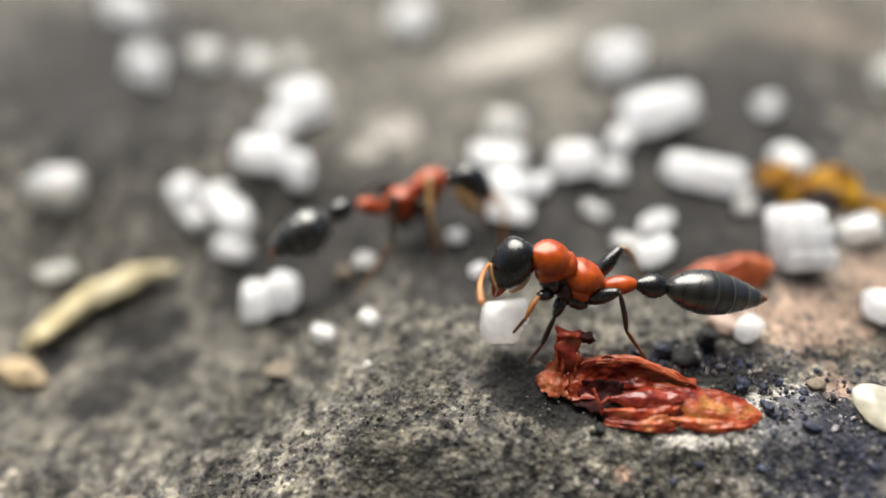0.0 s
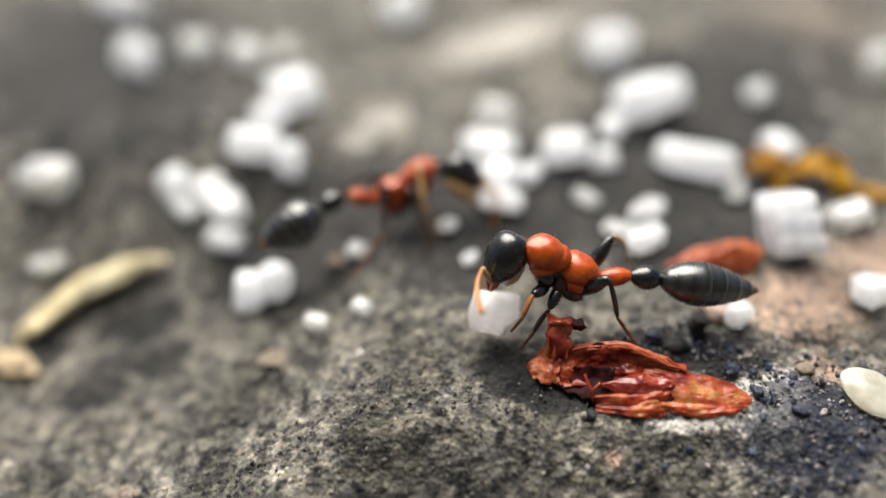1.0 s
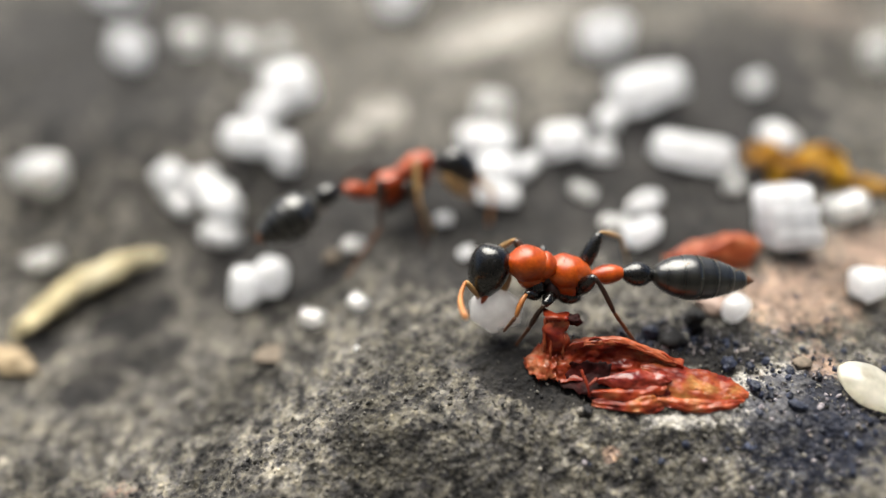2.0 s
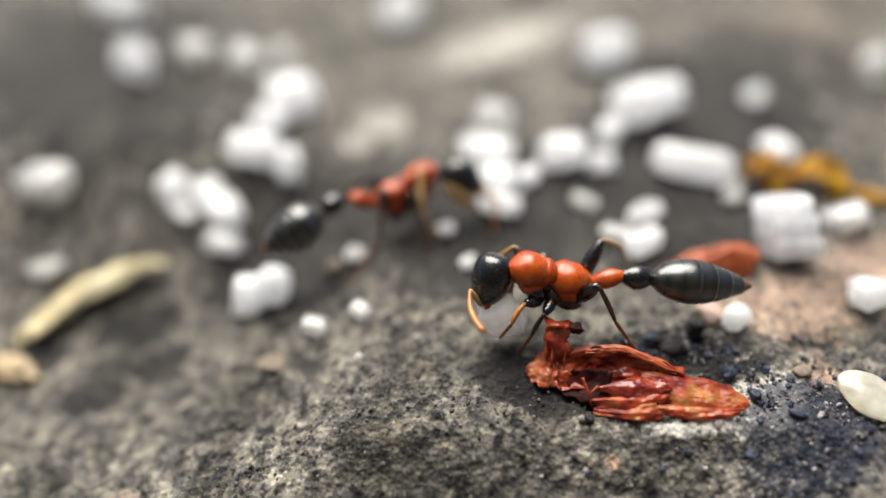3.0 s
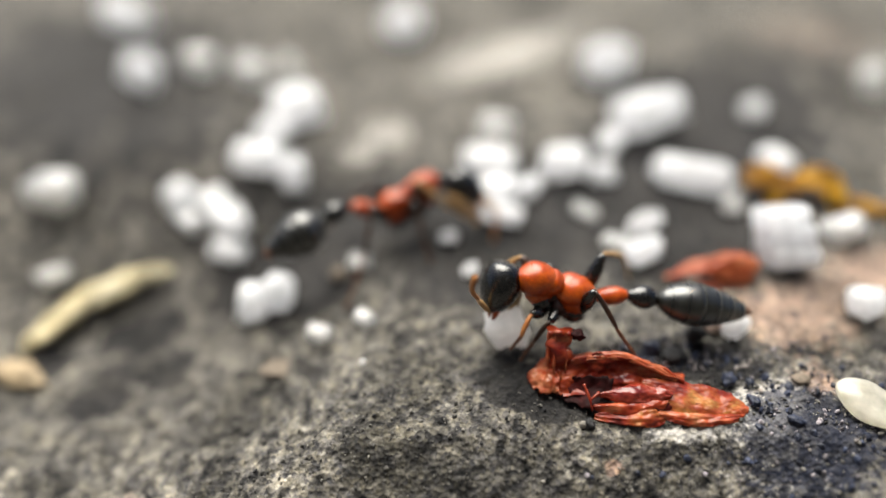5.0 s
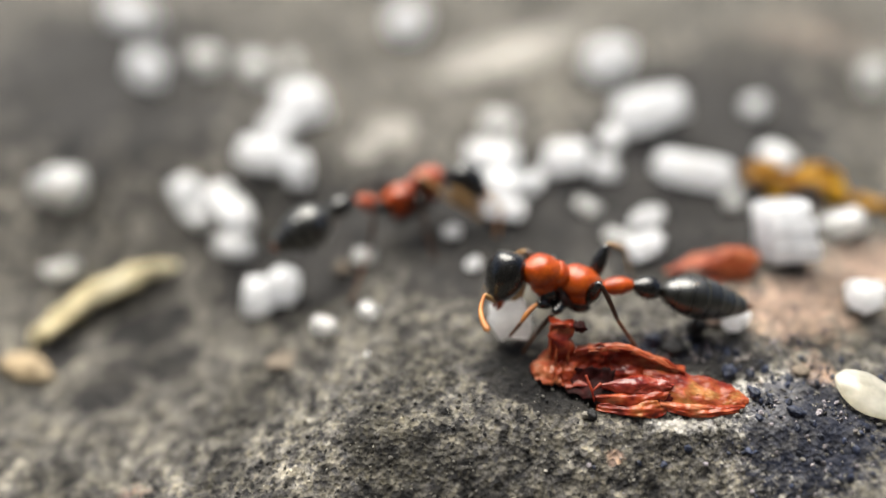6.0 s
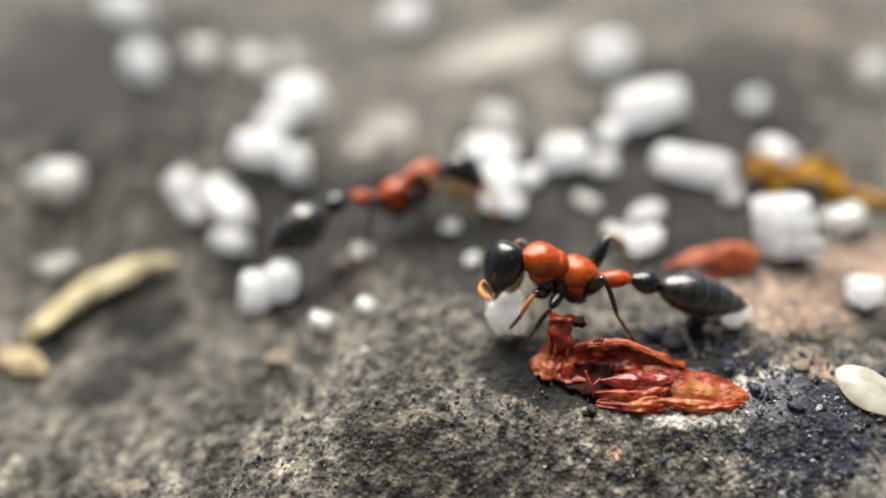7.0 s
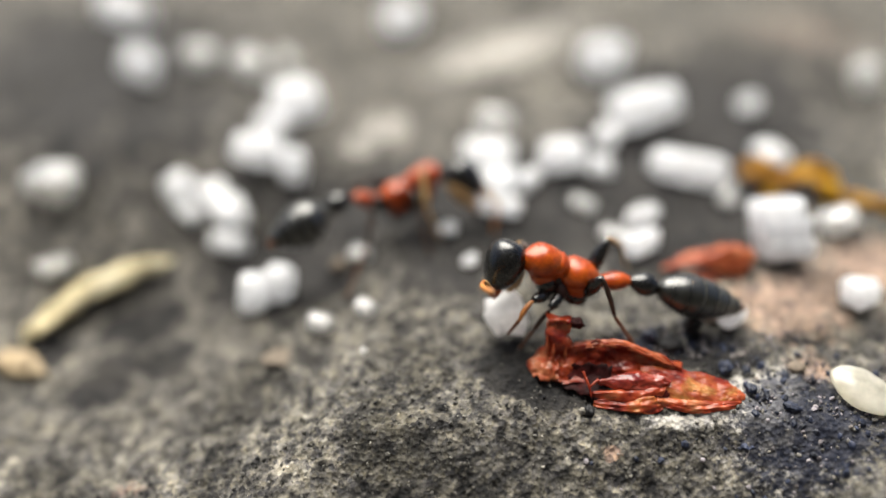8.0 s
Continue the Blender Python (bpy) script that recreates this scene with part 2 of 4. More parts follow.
SAND = mottled("pale_sand", [(0.3, (0.124, 0.1116, 0.093)), (0.7, (0.2976, 0.279, 0.2418))], 2.0, 0.65, 10.0, 0.04, 0.6, island=0.6)
GREY_GRAIN = mottled("grey_sand", [(0.3, (0.0434, 0.04092, 0.03596)), (0.7, (0.1364, 0.1271, 0.1116))], 2.0, 0.75, 10.0, 0.04, 0.6, island=0.6)
LILAC = mottled("lilac_grit", [(0.3, (0.13, 0.115, 0.115)), (0.5, (0.21, 0.19, 0.21)), (0.7, (0.30, 0.26, 0.21))], 2.0, 0.7, 10.0, 0.04, 0.6, island=0.5)
OCHRE = mottled("ochre_pebble", [(0.3, (0.1054, 0.0806, 0.0589)), (0.7, (0.1798, 0.1426, 0.1054))], 0.8, 0.75, 8.0, 0.05, 0.6)
# for the unseen panel that holds off light behind the viewer
LIGHT_BLOCK = mottled("dark_light_block", [(0.3, (0.0217, 0.02046, 0.0186)), (0.7, (0.0434, 0.04092, 0.0372))], 0.02, 0.85, 0.3, 0.5, 0.5)
PINKISH = mottled("pink_fragment", [(0.3, (0.248, 0.1674, 0.1364)), (0.7, (0.341, 0.2604, 0.2232))], 0.8, 0.6, 8.0, 0.04, 0.5)


# ---- mesh helpers (millimetres) ----
def part(name, bm, mat, parent=None, label="", smooth=True):
    bmesh.ops.scale(bm, vec=(MM, MM, MM), verts=bm.verts)
    bmesh.ops.recalc_face_normals(bm, faces=bm.faces)
    me = bpy.data.meshes.new(name)
    bm.to_mesh(me)
    bm.free()
    me.materials.append(mat)
    if smooth:
        me.polygons.foreach_set("use_smooth", [True] * len(me.polygons))
    ob = new(name, me)
    if parent:
        ob.parent = parent
    return tagged(ob, label) if label else ob


def mm(x, y, z, rx=0, ry=0, rz=0):
    return pose(x * MM, y * MM, z * MM, rx, ry, rz)


def rings(sections, n=20, close=True):
    """A skin over rings: each section is (centre, axis u, axis v, radius u, radius v)."""
    bm = bmesh.new()
    loops = []
    for c, u, v, ru, rv in sections:
        c, u, v = Vector(c), Vector(u), Vector(v)
        loops.append([bm.verts.new(c + u * (ru * math.cos(a)) + v * (rv * math.sin(a))) for a in (2 * math.pi * i / n for i in range(n))])
    for a, b in zip(loops, loops[1:]):
        for i in range(n):
            bm.faces.new((a[i], a[(i + 1) % n], b[(i + 1) % n], b[i]))
    if close:
        bm.faces.new(loops[0][::-1])
        bm.faces.new(loops[-1])
    return bm


def turned(profile, n=20, flat=1.0, sag=None):
    """A body turned round +x from (x, radius) pairs; flat squeezes its height, sag(x) bends it in z."""
    return rings([((x, 0, sag(x) if sag else 0), (0, 1, 0), (0, 0, 1), r, r * flat) for x, r in profile], n)


def oval(length, radius, steps=14, front=0.5, flat=1.0, blunt=0.8):
    """An egg along +x from 0 to length with its widest place at front."""
    out = []
    for i in range(steps + 1):
        s = i / steps
        s = 0.5 - 0.5 * math.cos(math.pi * s)
        k = s / front if s < front else (1 - s) / (1 - front)
        out.append((s * length, max(0.006, radius * math.sin(k * math.pi / 2) ** blunt)))
    return turned(out, 22, flat)


def blob(rx, ry, rz, seed, rough=0.15, level=2, freq=1.3):
    bm = bmesh.new()
    bmesh.ops.create_icosphere(bm, subdivisions=level, radius=1.0)
    off = Vector((seed * 3.1, seed * 1.7, seed * 0.9))
    for v in bm.verts:
        k = 1 + rough * noise.fractal(v.co * freq + off, 1.0, 2.0, 3) * 2
        v.co = Vector((v.co.x * rx * k, v.co.y * ry * k, v.co.z * rz * k))
    return bm


def basis(a, b, pole=(0, 0, 1)):
    """A pose in metres at a (millimetres) whose +x points to b and whose +z leans to pole."""
    a, b = Vector(a), Vector(b)
    x = (b - a).normalized()
    z = Vector(pole) - x * x.dot(Vector(pole))
    z = z.normalized() if z.length > 1e-4 else x.orthogonal().normalized()
    y = z.cross(x)
    m = Matrix((x, y, z)).transposed().to_4x4()
    m.translation = a * MM
    return m


def relief(x, y):
    """Gentle swells of the ground, in millimetres."""
    swell = 0.10 * np.sin(0.31 * x + 1.3) * np.cos(0.27 * y - 0.4) + 0.06 * np.sin(0.83 * x - 0.55 * y)
    edge = np.clip((x + 9.0) / 8.0, 0, 1)
    edge = edge * np.clip((17.0 - x) / 6.0, 0, 1)
    drop = 0.42 * np.clip(-9.1 - y, 0, 1.0) ** 2 + 0.84 * np.clip(-10.1 - y, 0, 3)
    left, far = np.clip((x + 15.0) / 15.5, 0, 1), np.clip((y + 2.0) / 13.0, 0, 1)
    hollow = 4.6 * (1 - left * left * (3 - 2 * left)) * (1 - far * far * (3 - 2 * far))
    hollow = hollow * np.clip((x + 70.0) / 35.0, 0, 1) * np.clip((y + 70.0) / 35.0, 0, 1)
    return swell - hollow - drop * np.clip((y + 70.0) / 35.0, 0, 1) * edge * edge * (3 - 2 * edge)


def sheet(length, width, seed, height, outline, nu=70, nv=36, folds=4.0, amp=0.14, thick=0.09):
    """A crumpled dry sheet along +x: height(u, v) is its form, folds run along it, and it is as thick as given."""
    bm = bmesh.new()
    off = Vector((seed * 2.3, seed * 5.1, seed))
    top, low = [], []
    for i in range(nu + 1):
        u = i / nu
        v0, v1 = outline(u)
        row_t, row_l = [], []
        for j in range(nv + 1):
            w = j / nv
            v = v0 + (v1 - v0) * w
            x, y = (u - 0.5) * length, v * width
            wander = noise.fractal(Vector((u * 2.2, v * 1.5, 0)) + off, 1.0, 2.0, 3)
            crease = abs(math.sin((v * folds + 0.55 * wander) * math.pi)) ** 0.6
            crumple = noise.fractal(Vector((x * 1.6, y * 2.4, 3.0)) + off, 1.0, 2.0, 4)
            tiny = noise.fractal(Vector((x * 5, y * 7, 7.0)) + off, 1.0, 2.0, 2)
            z = height(u, v) + amp * (crease - 0.5) + amp * 0.9 * crumple + 0.1 * amp * tiny
            x += 0.25 * amp * noise.noise(Vector((y * 3, z * 3, seed)))
            y += 0.8 * amp * noise.noise(Vector((x * 1.7, y * 2.0, seed + 5)))
            row_t.append(bm.verts.new((x, y, z + thick / 2)))
            row_l.append(bm.verts.new((x, y, z - thick / 2)))
        top.append(row_t)
        low.append(row_l)
    for i in range(nu):
        for j in range(nv):
            bm.faces.new((top[i][j], top[i + 1][j], top[i + 1][j + 1], top[i][j + 1]))
            bm.faces.new((low[i][j], low[i][j + 1], low[i + 1][j + 1], low[i + 1][j]))
    for i in range(nu):
        for j in (0, nv):
            bm.faces.new((top[i][j], top[i + 1][j], low[i + 1][j], low[i][j]))
    for j in range(nv):
        for i in (0, nu):
            bm.faces.new((top[i][j], top[i][j + 1], low[i][j + 1], low[i][j]))
    return bm


# ---- ground ----
def lattice(seed, x, y):
    """Smooth value noise from -1 to 1 on arrays."""
    xi, yi = np.floor(x).astype(np.int64), np.floor(y).astype(np.int64)
    fx, fy = x - xi, y - yi
    fx, fy = fx * fx * (3 - 2 * fx), fy * fy * (3 - 2 * fy)

    def at(i, j):
        h = (i * 374761393 + j * 668265263 + seed * 974634777) & 0x7FFFFFFF
        h = ((h ^ (h >> 13)) * 1274126177) & 0x7FFFFFFF
        return ((h ^ (h >> 16)) & 0xFFFF) / 32767.5 - 1

    a, b, c, d = at(xi, yi), at(xi + 1, yi), at(xi, yi + 1), at(xi + 1, yi + 1)
    return (a * (1 - fx) + b * fx) * (1 - fy) + (c * (1 - fx) + d * fx) * fy


def steps(fine, inner, outer, growth):
    out, step = [0.0], fine
    while out[-1] < outer:
        if out[-1] > inner:
            step *= growth
        out.append(out[-1] + step)
    return np.array(out)


def spot(x, y, cx, cy, rx, ry, turn=0.0):
    c, s = math.cos(radians(turn)), math.sin(radians(turn))
    dx, dy = x - cx, y - cy
    return np.exp(-(((dx * c + dy * s) / rx) ** 2 + ((dy * c - dx * s) / ry) ** 2))


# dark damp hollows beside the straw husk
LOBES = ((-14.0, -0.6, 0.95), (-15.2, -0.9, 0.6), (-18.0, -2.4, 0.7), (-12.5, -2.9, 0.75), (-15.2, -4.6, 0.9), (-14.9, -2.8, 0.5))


def build_ground():
    side = steps(0.085, 14.0, 3000.0, 1.035)
    xs = np.concatenate([-side[:0:-1], side])
    ahead = steps(0.075, 6.0, 3000.0, 1.03)
    back = steps(0.3, 2.0, 3000.0, 1.2)
    ys = np.concatenate([-13.4 - back[:0:-1], ahead - 13.4])
    x, y = np.meshgrid(xs, ys)
    near = np.clip(1.6 - np.hypot(x, y) / 60.0, 0, 1)
    z = relief(x, y)
    z = z + 0.10 * lattice(1, x * 0.7, y * 0.7) + 0.06 * lattice(2, x * 1.9, y * 1.9) - 0.08
    pit = lattice(3, x * 2.7, y * 2.7)
    z = z - 0.16 * np.clip(pit - 0.35, 0, 1) + 0.075 * lattice(4, x * 4.2, y * 4.2) + 0.05 * lattice(5, x * 7.5, y * 7.5)
    z = np.where(y > 0, z * near, z)
    ny, nx = x.shape
    verts = np.stack([x.ravel(), y.ravel(), z.ravel()], 1) * MM
    i = np.arange(ny * nx).reshape(ny, nx)
    quads = np.stack([i[:-1, :-1], i[:-1, 1:], i[1:, 1:], i[1:, :-1]], -1).reshape(-1, 4)
    me = bpy.data.meshes.new("ground")
    me.vertices.add(len(verts))
    me.vertices.foreach_set("co", verts.ravel())
    me.loops.add(quads.size)
    me.loops.foreach_set("vertex_index", quads.ravel().astype(np.int32))
    me.polygons.add(len(quads))
    me.polygons.foreach_set("loop_start", np.arange(0, quads.size, 4, dtype=np.int32))
    me.update(calc_edges=True)
    me.polygons.foreach_set("use_smooth", [True] * len(quads))
    me.materials.append(STONE)
    # dark soil, with shade painted beneath the second ant's gaster
    damp_and_shade = 0.8 * spot(x, y, -6.4, -0.6, 2.2, 1.3) + 1.6 * spot(x, y, -5.7, 1.6, 1.5, 1.1, 25) + 0.55 * spot(x, y, 14.0, 7.5, 5.5, 4.0) + 1.3 * spot(x, y, -7.2, 1.6, 2.6, 1.4, 20)
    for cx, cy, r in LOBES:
        damp_and_shade = damp_and_shade + 1.8 * spot(x, y, cx, cy, r * 1.25, r * 0.85, 15)
    # also shade painted below the held crystal and at the petal's left foot
    damp_and_shade = damp_and_shade + 0.35 * spot(x, y, 0.2, -2.8, 2.4, 2.0) + 1.7 * spot(x, y, 9.6, -6.4, 2.6, 0.9, -8) + 0.34 * spot(x, y, 7.0, 2.5, 8.0, 4.0) + 1.0 * spot(x, y, 2.7, -7.4, 1.5, 1.2) + 1.0 * spot(x, y, 4.3, -8.7, 1.3, 0.7) + 0.12 * spot(x, y, -2, 2.0, 24, 6.5)
    # broad spots that darken the near left and the far ground
    damp_and_shade = damp_and_shade + 0.25 * spot(x, y, -12, -9.5, 6.5, 3.0) + 0.42 * spot(x, y, -20.0, 12.0, 12.0, 9.0) + 0.3 * spot(x, y, -4, 5, 12, 7) + 0.36 * spot(x, y, 18, 12, 9, 6) + 0.5 * spot(x, y, 10, 3, 6, 5) + 0.28 * spot(x, y, 12, 17, 8, 6) + 0.45 * spot(x, y, -24, 24, 16, 10) + 0.36 * spot(x, y, 24, 21, 10, 7)
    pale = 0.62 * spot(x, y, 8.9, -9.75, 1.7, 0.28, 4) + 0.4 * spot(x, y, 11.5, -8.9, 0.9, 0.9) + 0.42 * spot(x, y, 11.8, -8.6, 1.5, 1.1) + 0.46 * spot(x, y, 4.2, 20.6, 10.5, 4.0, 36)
    # the second spot paints light onto the near slope turned from the sun
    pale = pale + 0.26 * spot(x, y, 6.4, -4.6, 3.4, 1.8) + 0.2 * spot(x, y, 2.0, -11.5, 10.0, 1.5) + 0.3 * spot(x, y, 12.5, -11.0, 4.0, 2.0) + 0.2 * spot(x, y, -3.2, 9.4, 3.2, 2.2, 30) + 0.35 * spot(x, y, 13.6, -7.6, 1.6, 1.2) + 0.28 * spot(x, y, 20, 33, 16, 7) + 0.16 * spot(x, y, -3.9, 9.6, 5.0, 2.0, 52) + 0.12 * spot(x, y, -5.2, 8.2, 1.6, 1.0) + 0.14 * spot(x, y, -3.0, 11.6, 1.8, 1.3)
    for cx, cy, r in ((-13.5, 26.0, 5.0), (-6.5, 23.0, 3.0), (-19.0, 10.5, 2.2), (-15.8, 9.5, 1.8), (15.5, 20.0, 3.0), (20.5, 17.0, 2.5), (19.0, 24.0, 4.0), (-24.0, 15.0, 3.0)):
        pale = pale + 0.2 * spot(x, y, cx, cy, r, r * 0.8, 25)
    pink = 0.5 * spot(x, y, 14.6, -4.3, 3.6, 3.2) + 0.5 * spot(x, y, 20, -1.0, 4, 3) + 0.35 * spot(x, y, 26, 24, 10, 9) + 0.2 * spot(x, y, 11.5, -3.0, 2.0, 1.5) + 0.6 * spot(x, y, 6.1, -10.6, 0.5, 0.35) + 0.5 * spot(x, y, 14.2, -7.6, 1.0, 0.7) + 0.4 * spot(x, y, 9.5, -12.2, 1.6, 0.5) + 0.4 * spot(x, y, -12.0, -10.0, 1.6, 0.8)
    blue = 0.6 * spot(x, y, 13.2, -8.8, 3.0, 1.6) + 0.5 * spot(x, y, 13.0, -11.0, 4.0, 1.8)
    for name, values in (("damp_soil_and_shade", damp_and_shade), ("pale_mineral_and_light", pale), ("pink_dust", pink), ("blue_grit", blue)):
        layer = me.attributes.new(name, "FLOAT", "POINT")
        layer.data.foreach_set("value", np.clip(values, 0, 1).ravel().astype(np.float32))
    ob = new("ground", me)
    return tagged(ob, "weathered grey stone ground with pits, damp soil, painted shade and sand", "ground", kind="structure")


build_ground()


def unseen_light_block():
    """An unseen plain dark panel, added behind the viewer to block fill light."""
    bm = bmesh.new()
    bmesh.ops.create_cube(bm, size=1.0)
    for v in bm.verts:
        v.co = Vector((v.co.x * 900, v.co.y * 40, v.co.z * 310 + 145))
    bmesh.ops.bevel(bm, geom=bm.edges[:], offset=6.0, segments=2, affect="EDGES")
    wall = part("light_block_south", bm, LIGHT_BLOCK, smooth=False)
    wall.matrix_basis = mm(0, -150, 0)
    tagged(wall, "unseen dark panel that blocks light from behind the viewer", "wall", kind="structure")


unseen_light_block()


# ---- loose grit ----
def scatter(name, label, mat, count, seed, low, high, where):
    """Many small angular grains in one mesh; where(rng) gives a place on the ground."""
    rng = random.Random(seed)
    src = bmesh.new()
    bmesh.ops.create_icosphere(src, subdivisions=1, radius=1.0)
    base = [v.co.copy() for v in src.verts]
    tris = [[v.index for v in f.verts] for f in src.faces]
    src.free()
    verts, faces = [], []
    for _ in range(count):
        x, y = where(rng)
        r = low * (high / low) ** (rng.random() ** 2)
        turn = Euler((rng.uniform(0, 6), rng.uniform(0, 6), rng.uniform(0, 6))).to_matrix()
        shape = Vector((rng.uniform(0.7, 1.3), rng.uniform(0.6, 1.1), rng.uniform(0.5, 0.9)))
        z = float(relief(x, y)) - 0.08 + r * 0.15
        start = len(verts)
        for co in base:
            p = turn @ Vector((co.x * shape.x, co.y * shape.y, co.z * shape.z)) * (r * rng.uniform(0.78, 1.15))
            verts.append(((p.x + x) * MM, (p.y + y) * MM, (p.z + z) * MM))
        faces.extend([[start + k for k in tri] for tri in tris])
    me = bpy.data.meshes.new(name)
    me.from_pydata(verts, [], faces)
    me.materials.append(mat)
    return tagged(new(name, me), label, "grit", kind="stuff")


def anywhere(rng):
    return rng.uniform(-17, 18), rng.uniform(-13, -2) if rng.random() < 0.75 else rng.uniform(-2, 20)


def near_right(rng):
    while True:
        x, y = (rng.gauss(12.5, 2.6), rng.gauss(-9.3, 2.0)) if rng.random() < 0.7 else (rng.gauss(9.5, 1.2), rng.gauss(-6.2, 0.7))
        if not (3.0 < x < 11.3 and -10.2 < y < -6.9):
            return x, y


scatter("dark_grit", "fine black grit strewn over the grey stone", SOIL, 380, 11, 0.03, 0.10, anywhere)
scatter("bluish_grit", "bluish black grit around the dried red petal", BLUE_SOIL, 380, 12, 0.05, 0.22, near_right)
scatter("lilac_grit", "pale lilac and sandy grit around the dried red petal", LILAC, 420, 15, 0.04, 0.14, near_right)
scatter("pale_sand", "pale sand grains strewn over the grey stone", SAND, 600, 13, 0.03, 0.09, anywhere)
scatter("grey_sand", "grey sand grains lying on the stone", GREY_GRAIN, 3500, 14, 0.04, 0.12, anywhere)


# ---- crumbs and fragments ----
def crumb(x, y, rx, ry, rz, seed, mat, name, label, category, rough=0.24):
    ob = part(name, blob(rx, ry, rz, seed, rough, 3, 1.9), mat)
    ob.matrix_basis = mm(x, y, relief(x, y) + rz * 0.55, 0, 0, seed * 37)
    return tagged(ob, label, category)


crumb(10.12, -5.3, 0.42, 0.36, 0.4, 1, SOIL, "soil_crumb", "rough black crumb of soil near the ant", "crumb")
crumb(10.8, -7.6, 0.32, 0.26, 0.2, 2, BLUE_SOIL, "soil_crumb", "bluish black crumb of soil beside the red petal", "crumb")
crumb(11.45, -8.65, 0.22, 0.19, 0.15, 3, BLUE_SOIL, "soil_crumb", "bluish black crumb of soil beside the red petal", "crumb")
crumb(12.7, -9.4, 0.3, 0.18, 0.12, 4, BLUE_SOIL, "soil_crumb", "bluish black crumb of soil on pale dust", "crumb")
crumb(9.1, -6.3, 0.5, 0.32, 0.24, 5, SOIL, "soil_crumb", "rough black crumb of soil behind the red petal", "crumb")
crumb(8.3, -5.9, 0.34, 0.3, 0.26, 6, BLUE_SOIL, "soil_crumb", "bluish black crumb of soil behind the red petal", "crumb")
crumb(9.55, -6.15, 0.24, 0.2, 0.16, 7, SAND, "sand_grain", "pale sand grain among black crumbs", "sand grain")
crumb(5.32, -9.5, 0.2, 0.18, 0.2, 8, SOIL, "soil_crumb", "black crumb at the foot of the red petal", "crumb")
crumb(5.1, -9.5, 0.13, 0.12, 0.15, 9, SAND, "sand_grain", "pale grain at the foot of the red petal", "sand grain")
crumb(-6.66, -5.00, 0.85, 0.5, 0.05, 10, OCHRE, "pebble", "flat ochre pebble bedded in grey stone", "pebble", 0.12)
crumb(-4.62, -0.34, 0.45, 0.4, 0.3, 12, OCHRE, "pebble", "reddish brown pebble near the sugar", "pebble", 0.12)
crumb(11.1, -4.35, 0.75, 0.55, 0.3, 13, PINKISH, "petal_fragment", "faded pink petal fragment beside a sugar crystal", "fragment", 0.12)
crumb(-19.21, -3.22, 1.33, 0.62, 0.34, 14, PEACH, "husk_fragment", "peach coloured husk fragment on the stone", "fragment", 0.3)
crumb(13.6, -7.5, 0.34, 0.28, 0.12, 15, OCHRE, "pebble", "ochre sand pebble on pale dust", "pebble", 0.12)


# ---- sugar crystals ----
def crystal_mesh(w, d, h, seed, level=0.16, loose=1.0):
    rng = random.Random(seed)
    bm = bmesh.new()
    bmesh.ops.create_cube(bm, size=1.0)
    for v in bm.verts:
        x, y, z = (1 + loose * rng.uniform(-0.3, 0.1) for _ in range(3))
        v.co = Vector((v.co.x * w * x, v.co.y * d * y, v.co.z * h * (0.5 + 0.5 * z)))
    bmesh.ops.bevel(bm, geom=bm.edges[:], offset=min(w, d, h) * level * rng.uniform(0.8, 1.3), segments=2, profile=0.5, affect="EDGES")
    off = Vector((seed, seed * 0.7, 0))
    for v in bm.verts:
        v.co += loose * 0.13 * min(w, d, h) * noise.noise_vector(v.co * 1.6 + off) + 0.05 * min(w, d, h) * noise.noise_vector(v.co * 4.0 + off)
    return bm


LOOKS = {
    "s": ("white translucent sugar crystal lying on grey stone", SUGAR),
    "d": ("clear dull sugar crystal lying on grey stone", SUGAR_CLEAR),
    "b": ("large blocky white sugar crystal with layered sides", SUGAR),
}


def crystal(x, y, w, d, h, turn, seed, look_of):
    label, mat = LOOKS[look_of]
    level = 0.29
    if look_of == "b":
        ob = new("sugar_crystal")
        for i, (low, high, wide, shift) in enumerate(((-0.5, -0.16, 1.0, 0.12), (-0.26, 0.2, 0.97, 0.02), (0.06, 0.5, 0.93, -0.1))):
            slab = part("layer", crystal_mesh(w * wide, d * wide, h * (high - low), seed + i, 0.2, 0.22), mat, ob)
            slab.matrix_basis = mm(shift, 0.05 * i, h * (low + high) / 2)
        ob.matrix_basis = mm(x, y, relief(x, y) + h * 0.5 + 0.12, -30, -3, 4)
    else:
        ob = part("sugar_crystal", crystal_mesh(w, d, h, seed, level), mat)
        ob.matrix_basis = mm(x, y, relief(x, y) + h * 0.5 - 0.06, (seed % 41) - 34, (seed % 25) - 12, turn)
    return tagged(ob, label, "sugar crystal", "spilt sugar crystals")


crystal(-20.04, 5.92, 2.72, 2.04, 1.87, -20, 311, "d")
crystal(-18.19, 16.48, 2.8, 2.1, 1.95, -54, 739, "s")
crystal(-14.99, 18.12, 2.11, 1.58, 1.48, 21, 491, "d")
crystal(-11.55, 16.7, 2.35, 1.76, 1.78, -41, 93, "d")
crystal(-9.35, 17.29, 1.66, 1.25, 1.37, -63, 21, "d")
crystal(-8.06, 11.89, 3.0, 2.3, 1.9, 22, 563, "s")
crystal(-9.0, 9.7, 2.2, 1.7, 1.6, 30, 417, "s")
crystal(-9.45, 7.55, 2.89, 2.16, 1.75, -6, 820, "s")
crystal(-7.54, 6.30, 1.66, 1.24, 1.91, -65, 228, "s")
crystal(-13.53, 5.91, 1.90, 1.42, 1.45, 53, 550, "s")
crystal(-11.83, 5.88, 1.70, 1.28, 0.77, 12, 284, "s")
